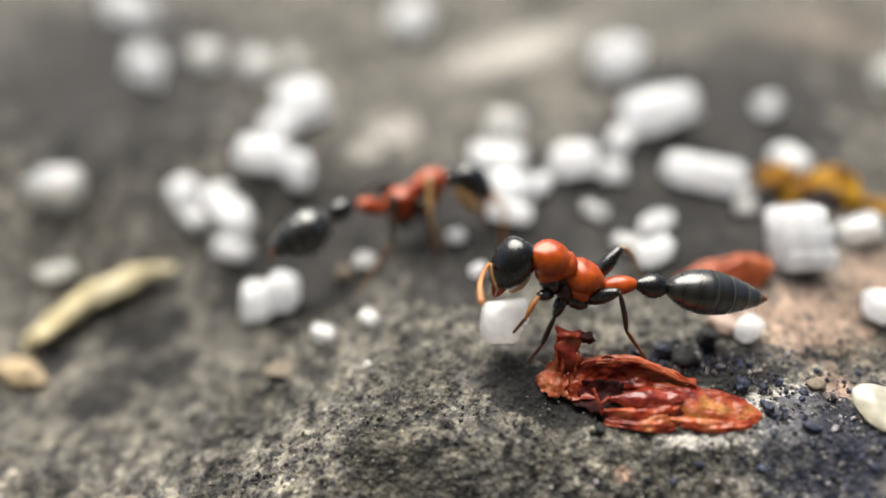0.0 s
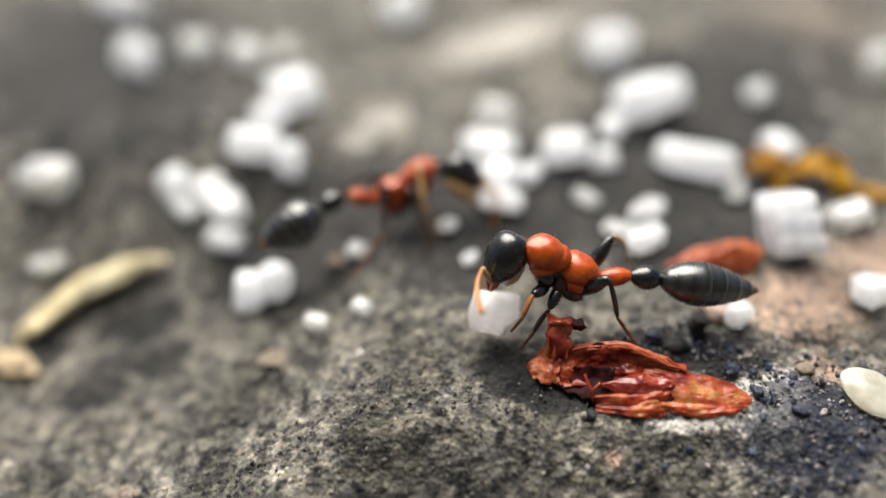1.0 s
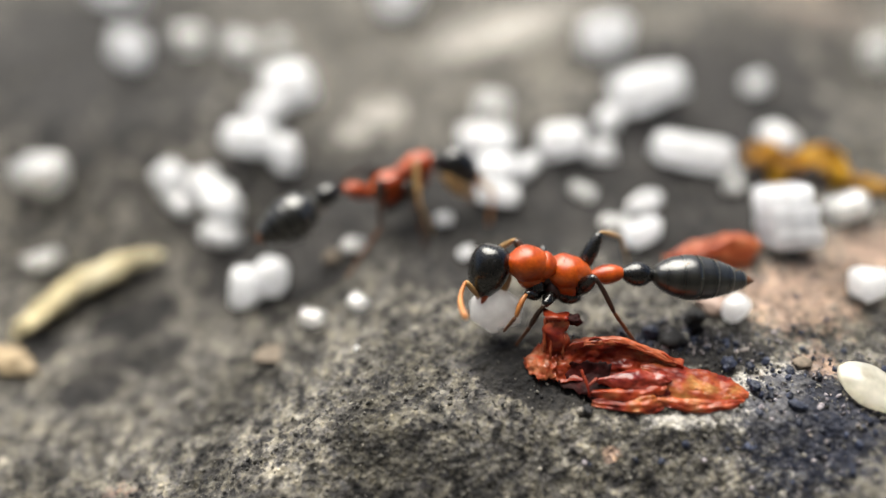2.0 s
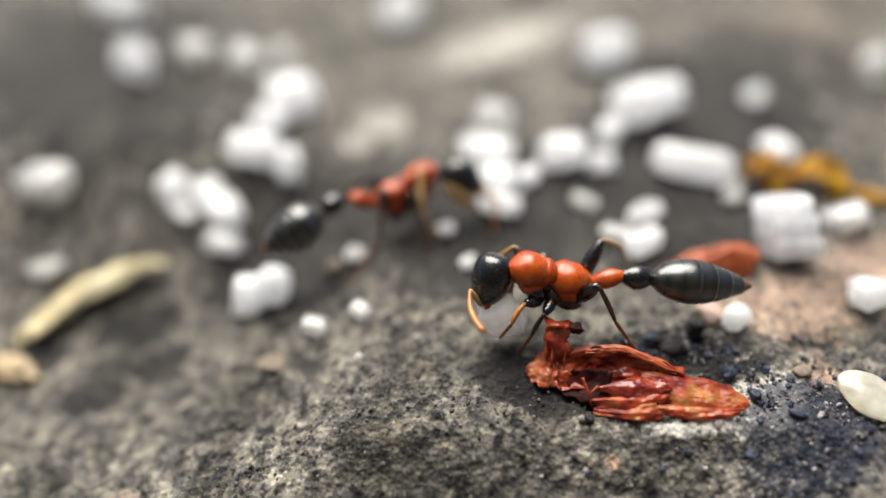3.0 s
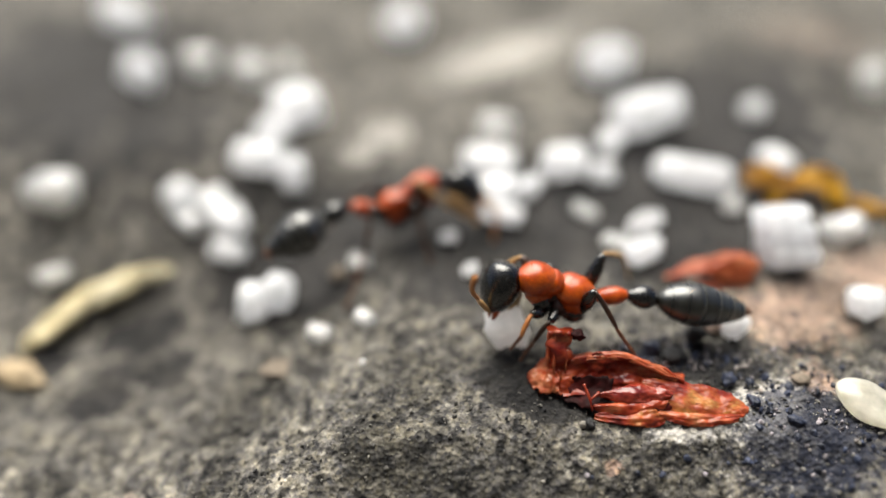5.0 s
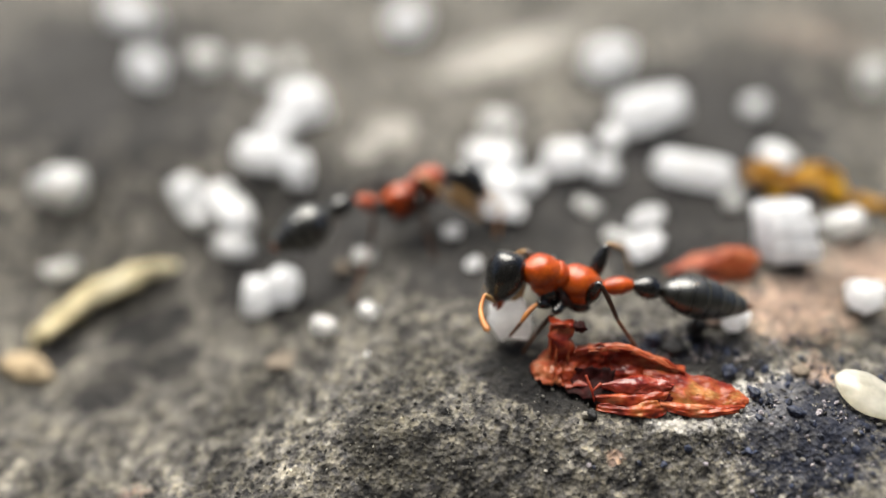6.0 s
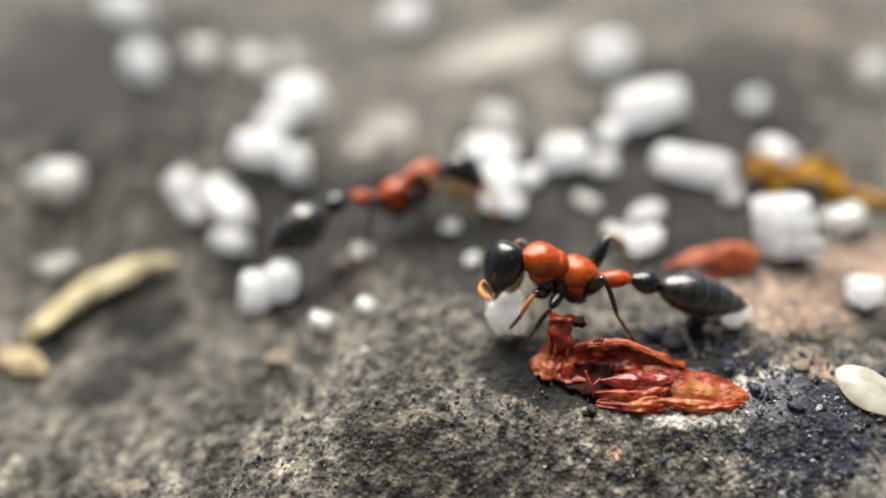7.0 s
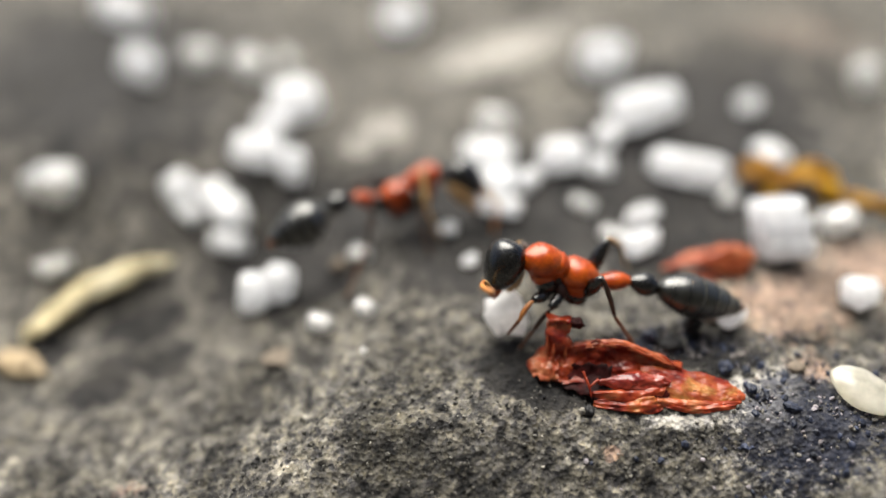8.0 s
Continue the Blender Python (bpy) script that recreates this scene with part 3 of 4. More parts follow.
crystal(-12.79, 4.88, 1.65, 1.23, 0.82, -36, 847, "s")
crystal(-10.58, 4.23, 2.35, 1.76, 1.48, -53, 269, "s")
crystal(-10.50, 2.87, 2.03, 1.53, 0.91, -26, 966, "s")
crystal(-8.5, -0.95, 1.75, 1.3, 1.85, 5, 844, "s")
crystal(-7.3, -1.0, 1.6, 1.3, 1.8, -6, 838, "s")
crystal(-5.10, -3.92, 1.22, 0.91, 0.74, -11, 199, "d")
crystal(-3.14, -3.65, 1.03, 0.77, 0.63, -38, 318, "d")
crystal(-3.68, 0.09, 1.15, 0.87, 0.52, -6, 643, "d")
crystal(0.41, 0.84, 1.01, 0.76, 0.59, 15, 89, "s")
crystal(1.32, -1.37, 0.92, 0.69, 0.45, 75, 346, "s")
crystal(3.04, 9.34, 2.06, 1.55, 2.01, 19, 519, "d")
crystal(2.43, 7.00, 2.96, 2.22, 1.33, -17, 183, "s")
crystal(2.86, 4.29, 2.12, 1.59, 1.19, -17, 485, "s")
crystal(2.88, 2.42, 2.18, 1.63, 0.98, -9, 92, "s")
crystal(4.48, 4.79, 1.44, 1.08, 0.89, 60, 861, "s")
crystal(6.44, 6.37, 2.57, 1.93, 1.74, -4, 8, "s")
crystal(8.36, 5.99, 1.47, 1.10, 1.09, -6, 587, "s")
crystal(11.32, 10.89, 4.6, 3.0, 2.30, 38, 869, "s")
crystal(8.98, 8.52, 1.68, 1.26, 1.27, 50, 200, "s")
crystal(10.3, 17.3, 3.16, 2.37, 2.50, 25, 434, "s")
crystal(18.09, 12.66, 1.62, 1.21, 0.90, 73, 296, "s")
crystal(12.6, 5.5, 4.5, 1.9, 1.63, -14, 463, "s")
crystal(14.40, 4.30, 0.95, 0.80, 0.70, -39, 239, "d")
crystal(14.28, 3.47, 1.19, 0.89, 0.56, -2, 266, "d")
crystal(17.55, 7.11, 2.08, 1.56, 1.19, -69, 84, "s")
crystal(15.05, -0.45, 2.25, 2.0, 2.65, -69, 474, "b")
crystal(18.54, 1.2, 1.4, 2.3, 1.0, 80, 288, "d")
crystal(9.77, 2.11, 1.77, 1.32, 0.79, 52, 548, "s")
crystal(9.09, -0.21, 2.25, 1.17, 1.01, 40, 718, "s")
crystal(8.02, 0.68, 1.45, 1.09, 0.65, 7, 149, "d")
crystal(7.00, 2.93, 1.51, 0.78, 0.68, -30, 69, "d")
crystal(11.79, -4.93, 1.27, 0.96, 0.92, 25, 936, "s")
crystal(17.5, -3.75, 1.5, 1.6, 1.35, 12, 661, "s")
crystal(-2.5, 23.2, 2.83, 2.12, 2.29, 32, 283, "s")
crystal(-21.66, 24.69, 4.00, 2.08, 2.08, -33, 365, "s")
crystal(-19.11, 2.01, 1.94, 1.01, 0.87, 31, 765, "d")
crystal(26.06, 15.39, 2.25, 1.69, 1.79, 70, 329, "d")
crystal(-3.08, -6.03, 0.30, 0.23, 0.21, 62, 204, "s")


def flake():
    ob = part("sugar_crystal", blob(1.25, 0.82, 0.3, 51, 0.05, 4, 1.1), SUGAR_AMBER)
    ob.matrix_basis = mm(15.6, -8.8, relief(15.6, -8.8) + 0.34, 14, 8, -40)
    tagged(ob, "shiny white rounded sugar flake lying on dark grit", "sugar crystal", "spilt sugar crystals")


flake()


# ---- dried red petal ----
def along(points, u):
    """A smooth curve through a few points, u from 0 to 1."""
    pts = [Vector(q) for q in points]
    pts = [2 * pts[0] - pts[1]] + pts + [2 * pts[-1] - pts[-2]]
    f = min(u, 0.9999) * (len(pts) - 3)
    i, t = int(f), f - int(f)
    a, b, c, d = pts[i:i + 4]
    return 0.5 * (2 * b + (c - a) * t + (2 * a - 5 * b + 4 * c - d) * t * t + (3 * b - a - 3 * c + d) * t ** 3)


def lobe(front, back, bulge, seed, wrinkle=0.08, folds=3.0, nu=70, nv=30, thick=0.07):
    """A dry curled lobe between its front and its back edge, wrinkled lengthwise, with ragged edges."""
    bm = bmesh.new()
    off = Vector((seed * 1.9, seed * 4.3, seed * 0.7))
    top, low = [], []
    for i in range(nu + 1):
        u = i / nu
        f, k = along(front, u), along(back, u)
        across = k - f
        way = along(front, min(1, u + 0.02)) - along(front, max(0, u - 0.02))
        up = way.cross(across).normalized()
        fray = 1.02 + 0.22 * noise.fractal(Vector((u * 7, 0.3, seed)), 1.0, 2.0, 4)
        row_t, row_l = [], []
        for j in range(nv + 1):
            v = j / nv
            wander = noise.fractal(Vector((u * 2.6, v * 0.8, 1.0)) + off, 1.0, 2.0, 2)
            crease = (1 - abs(math.sin((v * folds + 1.5 * wander) * math.pi)) ** 0.5) * (0.35 + 1.1 * noise.noise(Vector((u * 3.6, v * 2.4, 9.0)) + off))
            soft = noise.fractal(Vector((u * 4.6, v * 3.4, 5.0)) + off, 1.0, 2.0, 4)
            p = f + across * (0.5 + (v - 0.5) * fray)
            lump = noise.fractal(p * 1.05 + off, 1.0, 2.0, 4)
            lift = bulge * math.sin(math.pi * v) * (1 + 0.5 * wander) - 0.45 * wrinkle * crease + 0.8 * wrinkle * soft + 2.2 * wrinkle * lump
            p = p + up * lift
            row_t.append(bm.verts.new(p + up * thick / 2))
            row_l.append(bm.verts.new(p - up * thick / 2))
        top.append(row_t)
        low.append(row_l)
    for i in range(nu):
        for j in range(nv):
            bm.faces.new((top[i][j], top[i + 1][j], top[i + 1][j + 1], top[i][j + 1]))
            bm.faces.new((low[i][j], low[i][j + 1], low[i + 1][j + 1], low[i + 1][j]))
        for j in (0, nv):
            bm.faces.new((top[i][j], top[i + 1][j], low[i + 1][j], low[i][j]))
    for j in range(nv):
        for i in (0, nu):
            bm.faces.new((top[i][j], top[i][j + 1], low[i][j + 1], low[i][j]))
    return bm


def red_petal():
    petal = tagged(new("dried_petal"), "crumpled dark red dried petal with a torn orange rim", "petal")
    petal.matrix_basis = mm(7.2, -8.35, relief(7.2, -8.35), 0, 0, -14.5)
    rim = ((-3.1, 0.2, 0.75), (-2.76, 0.25, 0.95), (-1.72, 0.56, 1.28), (-0.92, 0.72, 1.32), (0.11, 0.75, 1.1), (1.6, 0.75, 0.6))
    part("blade", lobe(((-3.0, -0.5, 0.15), (-2.49, -0.62, 0.18), (-1.13, -0.1, 0.3), (0.1, 0.2, 0.4), (0.84, 0.48, 0.42), (1.6, 0.45, 0.3)), rim, -0.16, 3, 0.09, 1.1, 110, 44), PETAL, petal)
    part("blade_back", lobe(rim, tuple((x, y + 0.65, 0.06) for x, y, z in rim), 0.12, 5, 0.08, 2.0, 60, 20), PETAL, petal)
    part("crest", lobe(((-2.0, 0.38, 1.12), (-1.3, 0.55, 1.22), (-0.6, 0.62, 1.25), (0.3, 0.62, 1.05), (1.3, 0.62, 0.66)), ((-2.0, 0.62, 1.22), (-1.3, 0.8, 1.4), (-0.6, 0.88, 1.4), (0.3, 0.86, 1.15), (1.4, 0.8, 0.68)), 0.05, 7, 0.04, 0.5, 70, 16), PETAL_PALE, petal, "pale orange crumpled crest")
    # the hollow's shade, painted as a near black lobe
    part("inner_wall", lobe(((-2.85, -0.62, 0.08), (-2.2, -0.8, 0.06), (-1.6, -0.98, 0.04), (-1.0, -1.0, 0.08)), ((-2.7, -0.15, 0.5), (-2.1, -0.05, 0.68), (-1.5, 0.12, 0.75), (-0.9, 0.18, 0.62)), -0.12, 9, 0.08, 2.0, 40, 20), PETAL_DARK_SHADE, petal, "hollow with its shade painted blackish red")
    part("inner_fold", lobe(((-1.3, -0.5, 0.3), (-0.3, -0.62, 0.42), (0.5, -0.4, 0.42), (1.15, -0.1, 0.35)), ((-1.3, -0.36, 0.42), (0.0, 0.15, 0.6), (0.7, 0.35, 0.6), (1.2, 0.25, 0.45)), 0.2, 11, 0.06, 1.1, 60, 26), PETAL_PINK, petal, "glossy purplish inner fold")
    part("inner_fold", lobe(((-1.5, -0.98, 0.1), (-0.4, -1.0, 0.18), (0.4, -0.8, 0.2), (1.0, -0.45, 0.2)), ((-1.5, -0.8, 0.2), (-0.3, -0.42, 0.36), (0.5, -0.22, 0.36), (1.1, 0.05, 0.3)), 0.17, 13, 0.05, 1.0, 60, 24), PETAL, petal, "glossy purplish inner fold")
    # the crease's shade, painted as a near black strip
    part("shade_fold", lobe(((0.35, -0.72, 0.1), (0.9, -0.55, 0.12), (1.5, -0.3, 0.15), (2.2, -0.1, 0.18)), ((0.4, -0.5, 0.3), (0.95, -0.3, 0.36), (1.5, -0.05, 0.36), (2.2, 0.1, 0.32)), 0.02, 15, 0.05, 1.5, 40, 14), PETAL_DARK_SHADE, petal, "crease with its shade painted blackish red")
    part("lower_edge", lobe(((-1.4, -1.3, 0.0), (-0.3, -1.3, 0.0), (0.6, -1.15, 0.0), (1.1, -0.8, 0.02)), ((-1.4, -1.1, 0.08), (-0.4, -0.8, 0.2), (0.5, -0.62, 0.2), (1.1, -0.3, 0.18)), 0.06, 17, 0.08, 1.4, 60, 20), PETAL_TIP, petal, "frayed orange lower edge")
    part("torn_edge", lobe(((0.1, 0.15, 0.42), (1.6, -0.5, 0.12), (2.8, -0.28, 0.06), (3.5, 0.0, 0.04), (3.95, 0.25, 0.03)), ((0.1, 0.42, 0.72), (1.6, 0.78, 0.58), (2.6, 0.9, 0.36), (3.4, 0.95, 0.2), (3.98, 0.62, 0.06)), 0.12, 19, 0.05, 1.6, 90, 44), PETAL_TIP, petal, "frayed orange and yellow tip")
    part("tip_fold", lobe(((0.8, -0.68, 0.1), (1.9, -0.8, 0.02), (2.9, -0.5, 0.02), (3.7, -0.1, 0.01)), ((0.8, -0.5, 0.2), (1.9, -0.38, 0.28), (2.9, -0.12, 0.2), (3.85, 0.22, 0.1)), 0.06, 21, 0.065, 1.0, 70, 24), PETAL, petal)
    part("flap", lobe(((-4.05, 0.0, 0.1), (-3.7, -0.45, 0.06), (-3.2, -0.62, 0.08), (-2.8, -0.5, 0.15)), ((-3.95, 0.15, 0.25), (-3.65, 0.58, 0.55), (-3.3, 0.48, 0.7), (-2.9, 0.2, 0.85)), 0.04, 23, 0.14, 1.8, 44, 30), PETAL, petal, "small torn side flap")
    stub = [((-2.92 - 0.018 * i + 0.04 * math.sin(i * 1.7), 0.25 + 0.065 * i, 0.6 + 0.135 * i), (1, 0.1, 0.05), (0, 0.9, -0.42), 0.46 + 0.004 * i - 0.03 * math.sin(i * 1.3), 0.34 - 0.03 * math.cos(i * 1.6)) for i in range(11)]
    stalk = part("stalk", rings(stub, 28), PETAL, petal, "crumpled upright base")
    for v in stalk.data.vertices:
        v.co += Vector(noise.noise_vector(Vector(v.co) * 1900.0)) * 0.00030 + Vector(noise.noise_vector(Vector(v.co) * 5200.0)) * 0.00005
    for a, b, r in (((-3.1, -0.08, 0.72), (-3.22, 0.55, 1.95), 0.05), ((-2.68, 0.02, 0.75), (-2.72, 0.42, 1.5), 0.05), ((-3.35, 0.1, 0.8), (-3.5, 0.68, 1.9), 0.06), ((-3.5, 0.66, 1.95), (-2.7, 0.78, 1.98), 0.09)):
        n = (Vector(b) - Vector(a)).length
        rib = part("rib", turned([(n * i / 15, r - 0.25 * r * math.sin(i * 1.3)) for i in range(16)], 8, 1.0, lambda x: 0.06 * math.sin(x * 4)), PETAL if r > 0.085 else PETAL_PALE, petal)
        rib.matrix_basis = basis(a, b, (0, -1, 0))
    knob = part("knob", blob(0.24, 0.2, 0.2, 31, 0.3, 3, 1.6), PETAL_DARK_SHADE, petal, "black withered knob")
    knob.matrix_basis = mm(-2.46, 0.95, 1.84)
    for a, b, r in (((-1.85, -0.6, 0.7), (-1.48, -1.15, 0.25), 0.06), ((-1.35, -0.55, 0.62), (-1.6, -0.85, 0.45), 0.07), ((-1.95, -0.45, 0.8), (-1.8, -0.7, 0.6), 0.06)):
        n = (Vector(b) - Vector(a)).length
        fil = part("filament", turned([(n * i / 8, r * (1 - 0.06 * i)) for i in range(9)], 8, 1.0, lambda x: 0.06 * math.sin(x * 5)), PETAL, petal)
        fil.matrix_basis = basis(a, b)


red_petal()


def small_petal(x, y, turn, length, width, seed, mat, name, label, category, lift=0.7, folds=3.0, amp=0.16, peak=0.7):
    root = tagged(new(name), label, category)
    root.matrix_basis = mm(x, y, relief(x, y), 0, 0, turn)
    part("blade", sheet(length, width, seed, lambda u, v: 0.1 + lift * max(0.0, math.sin((v + 0.5) * math.pi)) * (0.12 + 0.88 * math.sin(math.pi * min(1.0, 0.62 * u / peak)) ** 1.5), lambda u: (-0.5 + 0.42 * (1 - min(1, 1.3 * u)) + 0.3 * max(0, u - 0.85) / 0.15, 0.5 - 0.46 * (1 - min(1, 1.3 * u)) - 0.45 * max(0, u - 0.85) / 0.15), 60, 30, folds, amp, 0.1), mat, root)
    part("rim", sheet(length * 0.6, width * 0.25, seed + 4, lambda u, v: 0.1, lambda u: (-0.5 + 0.3 * u, 0.5), 30, 10, 2.0, 0.1, 0.08), mat, root).matrix_basis = mm(0.1, -width * 0.42, 0.02)
    return root


small_petal(11.8, -1.4, 6, 4.05, 1.7, 5, PETAL_FAR, "dried_petal", "faded red dried petal lying beside blocky sugar", "petal", 0.95, 2.0, 0.14, 0.85)
def dry_leaf():
    """A crumpled leaf piece in two lobes with a dark fold between them."""
    root = tagged(new("dry_leaf"), "crumpled amber brown dry leaf piece behind blocky sugar", "leaf")
    root.matrix_basis = mm(17.3, 4.4, relief(17.3, 4.4), 0, 0, -6)
    shape = lambda u, v: 0.15 + (0.55 + 0.75 * abs(math.sin(math.pi * (1.9 * u + 0.1)))) * max(0.0, math.cos(v * math.pi)) ** 0.7
    part("blade", sheet(4.7, 2.8, 9, shape, lambda u: (-0.5 + 0.25 * abs(math.cos(5.5 * u)), 0.5 - 0.3 * abs(math.cos(5.5 * u + 0.3))), 70, 36, 2.0, 0.42, 0.1), LEAF, root)
    curl = part("curled_edge", sheet(3.4, 0.9, 12, lambda u, v: 0.1 + 0.35 * max(0.0, math.cos(v * math.pi)), lambda u: (-0.5, 0.5 - 0.2 * u), 40, 12, 1.5, 0.2, 0.08), LEAF, root)
    curl.matrix_basis = mm(3.4, -0.7, 0.0, 0, 0, -14)


dry_leaf()


def straw_husk():
    root = tagged(new("straw_husk"), "curved pale yellow straw husk lying on dark soil", "husk")
    root.matrix_basis = basis((-19.57, -1.90, -4.40), (-13.31, 2.40, -2.92))
    prof = [(0.382 * i, 0.2 + 0.56 * math.sin(math.pi * min(1, i / 20)) ** 0.8 + 0.07 * math.sin(i * 1.9)) for i in range(21)]

    def bow(x):
        return 0.75 * math.sin(math.pi * x / 7.65) + 0.08 * math.sin(x * 2.3)

    shell = part("shell", rings([((x, bow(x), 0.32 * r), (0, 1, 0), (0, 0, 1), r * 1.08, r * 0.55) for x, r in prof], 28), HUSK, root)
    for v in shell.data.vertices:
        v.co += Vector(noise.noise_vector(Vector(v.co) * 1100.0)) * 0.00016
    for side in (-0.55, -0.15, 0.4):
        ridge = [((x, bow(x) + side * r, 0.32 * r + 0.5 * r * math.cos(side)), (0, 1, 0), (0, 0, 1), 0.07, 0.09) for x, r in prof[1:-1]]
        part("ridge", rings(ridge, 6), HUSK, root)
    flap = part("torn_flap", sheet(3.2, 1.1, 21, lambda u, v: 0.22 + 0.2 * math.cos(v * math.pi), lambda u: (-0.5 + 0.2 * u, 0.5 - 0.3 * u), 36, 14, 1.5, 0.16, 0.06), HUSK, root, "pale torn husk flap")
    flap.matrix_basis = mm(2.3, 0.2, 0.1, 0, 0, 14)


straw_husk()


# ---- ants ----
def tube(length, r0, r1, bulge=0.0, n=12, sections=10, bow=0.0):
    """A limb along +x that swells by bulge and bows upwards."""
    prof = []
    for i in range(sections + 1):
        s = i / sections
        end = 0.75 if i in (0, sections) else 1.0
        prof.append((s * length, (r0 + (r1 - r0) * s + bulge * math.sin(math.pi * s)) * end))
    return turned(prof, n, 1.0, lambda x: bow * math.sin(math.pi * x / length))


HEAD = Vector((-2.63, -0.05, 3.02))
REAR = Vector((0.85, 0, 2.42))
WAIST = Vector((2.2, 0, 2.45))


def egg(parent, name, mat, a, b, radius, front=0.5, flat=1.0, blunt=0.62, label="", pole=(0, 0, 1)):
    bm = oval((Vector(b) - Vector(a)).length, radius, 22, front, flat, blunt)
    off = Vector((a[0] * 3, a[1] * 5, b[2] * 4))
    for v in bm.verts:
        v.co += 0.09 * radius * noise.noise_vector(v.co * 1.9 + off) + 0.03 * radius * noise.noise_vector(v.co * 5.0 + off)
    ob = part(name, bm, mat, parent, label)
    ob.matrix_basis = basis(a, b, pole)
    return ob


def hairs(parent, places):
    for a, b in places:
        hair = part("bristle", tube((Vector(b) - Vector(a)).length, 0.012, 0.004, 0, 5, 3), AMBER, parent)
        hair.matrix_basis = basis(a, b)


def ant(name, label, slim=1.0, short=1.0):
    root = tagged(new(name), label, "ant")
    egg(root, "pronotum", RED, (-2.12, 0, 3.66), (-0.48, 0, 3.08), 0.72 * slim, 0.48, 0.98)
    egg(root, "mesonotum", RED, (-1.2, 0, 3.44), (-0.24, 0, 2.98), 0.55 * slim, 0.5, 0.96)
    egg(root, "propodeum", RED, (-0.72, 0, 3.06), (1.02, 0, 2.36), 0.72 * slim, 0.46, 0.96)
    egg(root, "neck", BLACK, (-2.38, 0, 3.62), (-1.7, 0, 3.35), 0.32)
    egg(root, "sternum", DARK_RED, (-1.5, 0, 2.92), (0.6, 0, 2.12), 0.48)
    for side in (-1, 1):
        egg(root, "pleuron", RED, (-1.8, 0.28 * side, 3.1), (-0.75, 0.3 * side, 2.72), 0.42)
        egg(root, "pleuron", RED, (-0.55, 0.28 * side, 2.6), (0.75, 0.28 * side, 2.2), 0.44)
    for side in (-1, 1):
        egg(root, "coxa", BLACK, (-1.35, 0.36 * side, 3.1), (-0.9, 0.5 * side, 2.12), 0.37)
        egg(root, "coxa", DARK_RED, (-0.6, 0.36 * side, 2.75), (-0.42, 0.52 * side, 1.92), 0.32)
        egg(root, "coxa", BLACK, (-0.5, 0.36 * side, 2.2), (0.52, 0.5 * side, 1.78), 0.33)
    nape = part("nape", turned([(0.0, 0.2), (0.06, 0.3), (0.16, 0.33), (0.26, 0.27), (0.3, 0.2)], 16), BLACK, root)
    nape.matrix_basis = basis((-2.42, 0, 3.6), (-2.1, 0, 3.48))
    # the waist in two knots
    petiole = part("petiole", turned([(0.0, 0.12), (0.14, 0.2), (0.34, 0.30), (0.6, 0.38), (0.88, 0.37), (1.1, 0.31), (1.26, 0.22), (1.36, 0.14)], 18, 0.94), RED, root)
    petiole.matrix_basis = basis(REAR, WAIST)
    # gaster along +x from the second knot
    gaster = part("gaster", turned([(0.0, 0.13), (0.1, 0.2), (0.3, 0.34), (0.55, 0.46), (0.8, 0.46), (1.0, 0.4), (1.14, 0.3), (1.24, 0.24), (1.36, 0.26)], 20), BLACK, root, "black gaster with a knotted waist")
    prof = [(0.0, 0.26), (0.3, 0.52), (0.7, 0.73), (1.2, 0.85), (1.6, 0.86), (2.05, 0.80), (2.5, 0.69), (2.95, 0.54), (3.4, 0.36), (3.75, 0.2), (3.98, 0.07)]

    def width(x):
        return float(np.interp(x, [p[0] for p in prof], [p[1] for p in prof]))

    for a, b in ((0.0, 1.65), (1.55, 2.3), (2.2, 2.95), (2.85, 3.5)):
        ringset = [(1.25 + short * (a + (b - a) * i / 8), (2.0 - slim if short < 1 else 1.0) * width(a + (b - a) * i / 8) * (0.985 if i == 0 and a else 1.0) + (0.003 if i > 5 else 0)) for i in range(9)]
        part("gaster_plate", turned(ringset, 26, 0.98), GASTER, gaster)
    part("sting_tip", turned([(1.25 + short * (q - 1.25), r) for q, r in ((4.7, 0.3), (4.9, 0.19), (5.05, 0.1), (5.14, 0.03))], 14), BROWN_FOOT, gaster, "brownish tip")
    gaster.matrix_basis = basis(WAIST, (7.37, 0, 1.26))
    # head with its long axis hanging down, built along +x from the crown
    skull = part("head", turned([(0.04, 0.2), (0.07, 0.4), (0.15, 0.57), (0.32, 0.70), (0.6, 0.78), (0.9, 0.80), (1.2, 0.765), (1.45, 0.68), (1.68, 0.54), (1.84, 0.41), (1.94, 0.3), (1.98, 0.2)], 30, 0.95), BLACK, root)
    skull.matrix_basis = head_pose((0, 0, 0), 0)
    for side in (-1, 1):
        eye = part("eye", blob(0.3, 0.11, 0.22, 40, 0.0, 3), EYE, skull)
        eye.matrix_basis = mm(0.62, 0.612 * side, 0.2, 0, 0, 8 * side)
        jaw = part("mandible", tube(0.62, 0.19, 0.03, 0.0, 10, 8, 0.06), RED, skull, "reddish toothed mandible")
        jaw.matrix_basis = basis((1.78, 0.2 * side, 0.05), (2.3, 0.06 * side, -0.05), (0, side, 0))
        cheek = part("clypeus", blob(0.2, 0.24, 0.16, 41, 0.05, 2), DARK_RED, skull)
        cheek.matrix_basis = mm(1.78, 0.18 * side, 0.22)
    throat = part("throat", blob(0.82, 0.48, 0.40, 43, 0.06, 3), AMBER, skull, "amber underside of the head")
    throat.matrix_basis = mm(1.2, -0.08, -0.66, 0, 10, 0)
    near = part("scape", tube(0.95, 0.075, 0.09, 0.02, 10), AMBER, root, "pale amber antenna base")
    near_whip = whip(root)
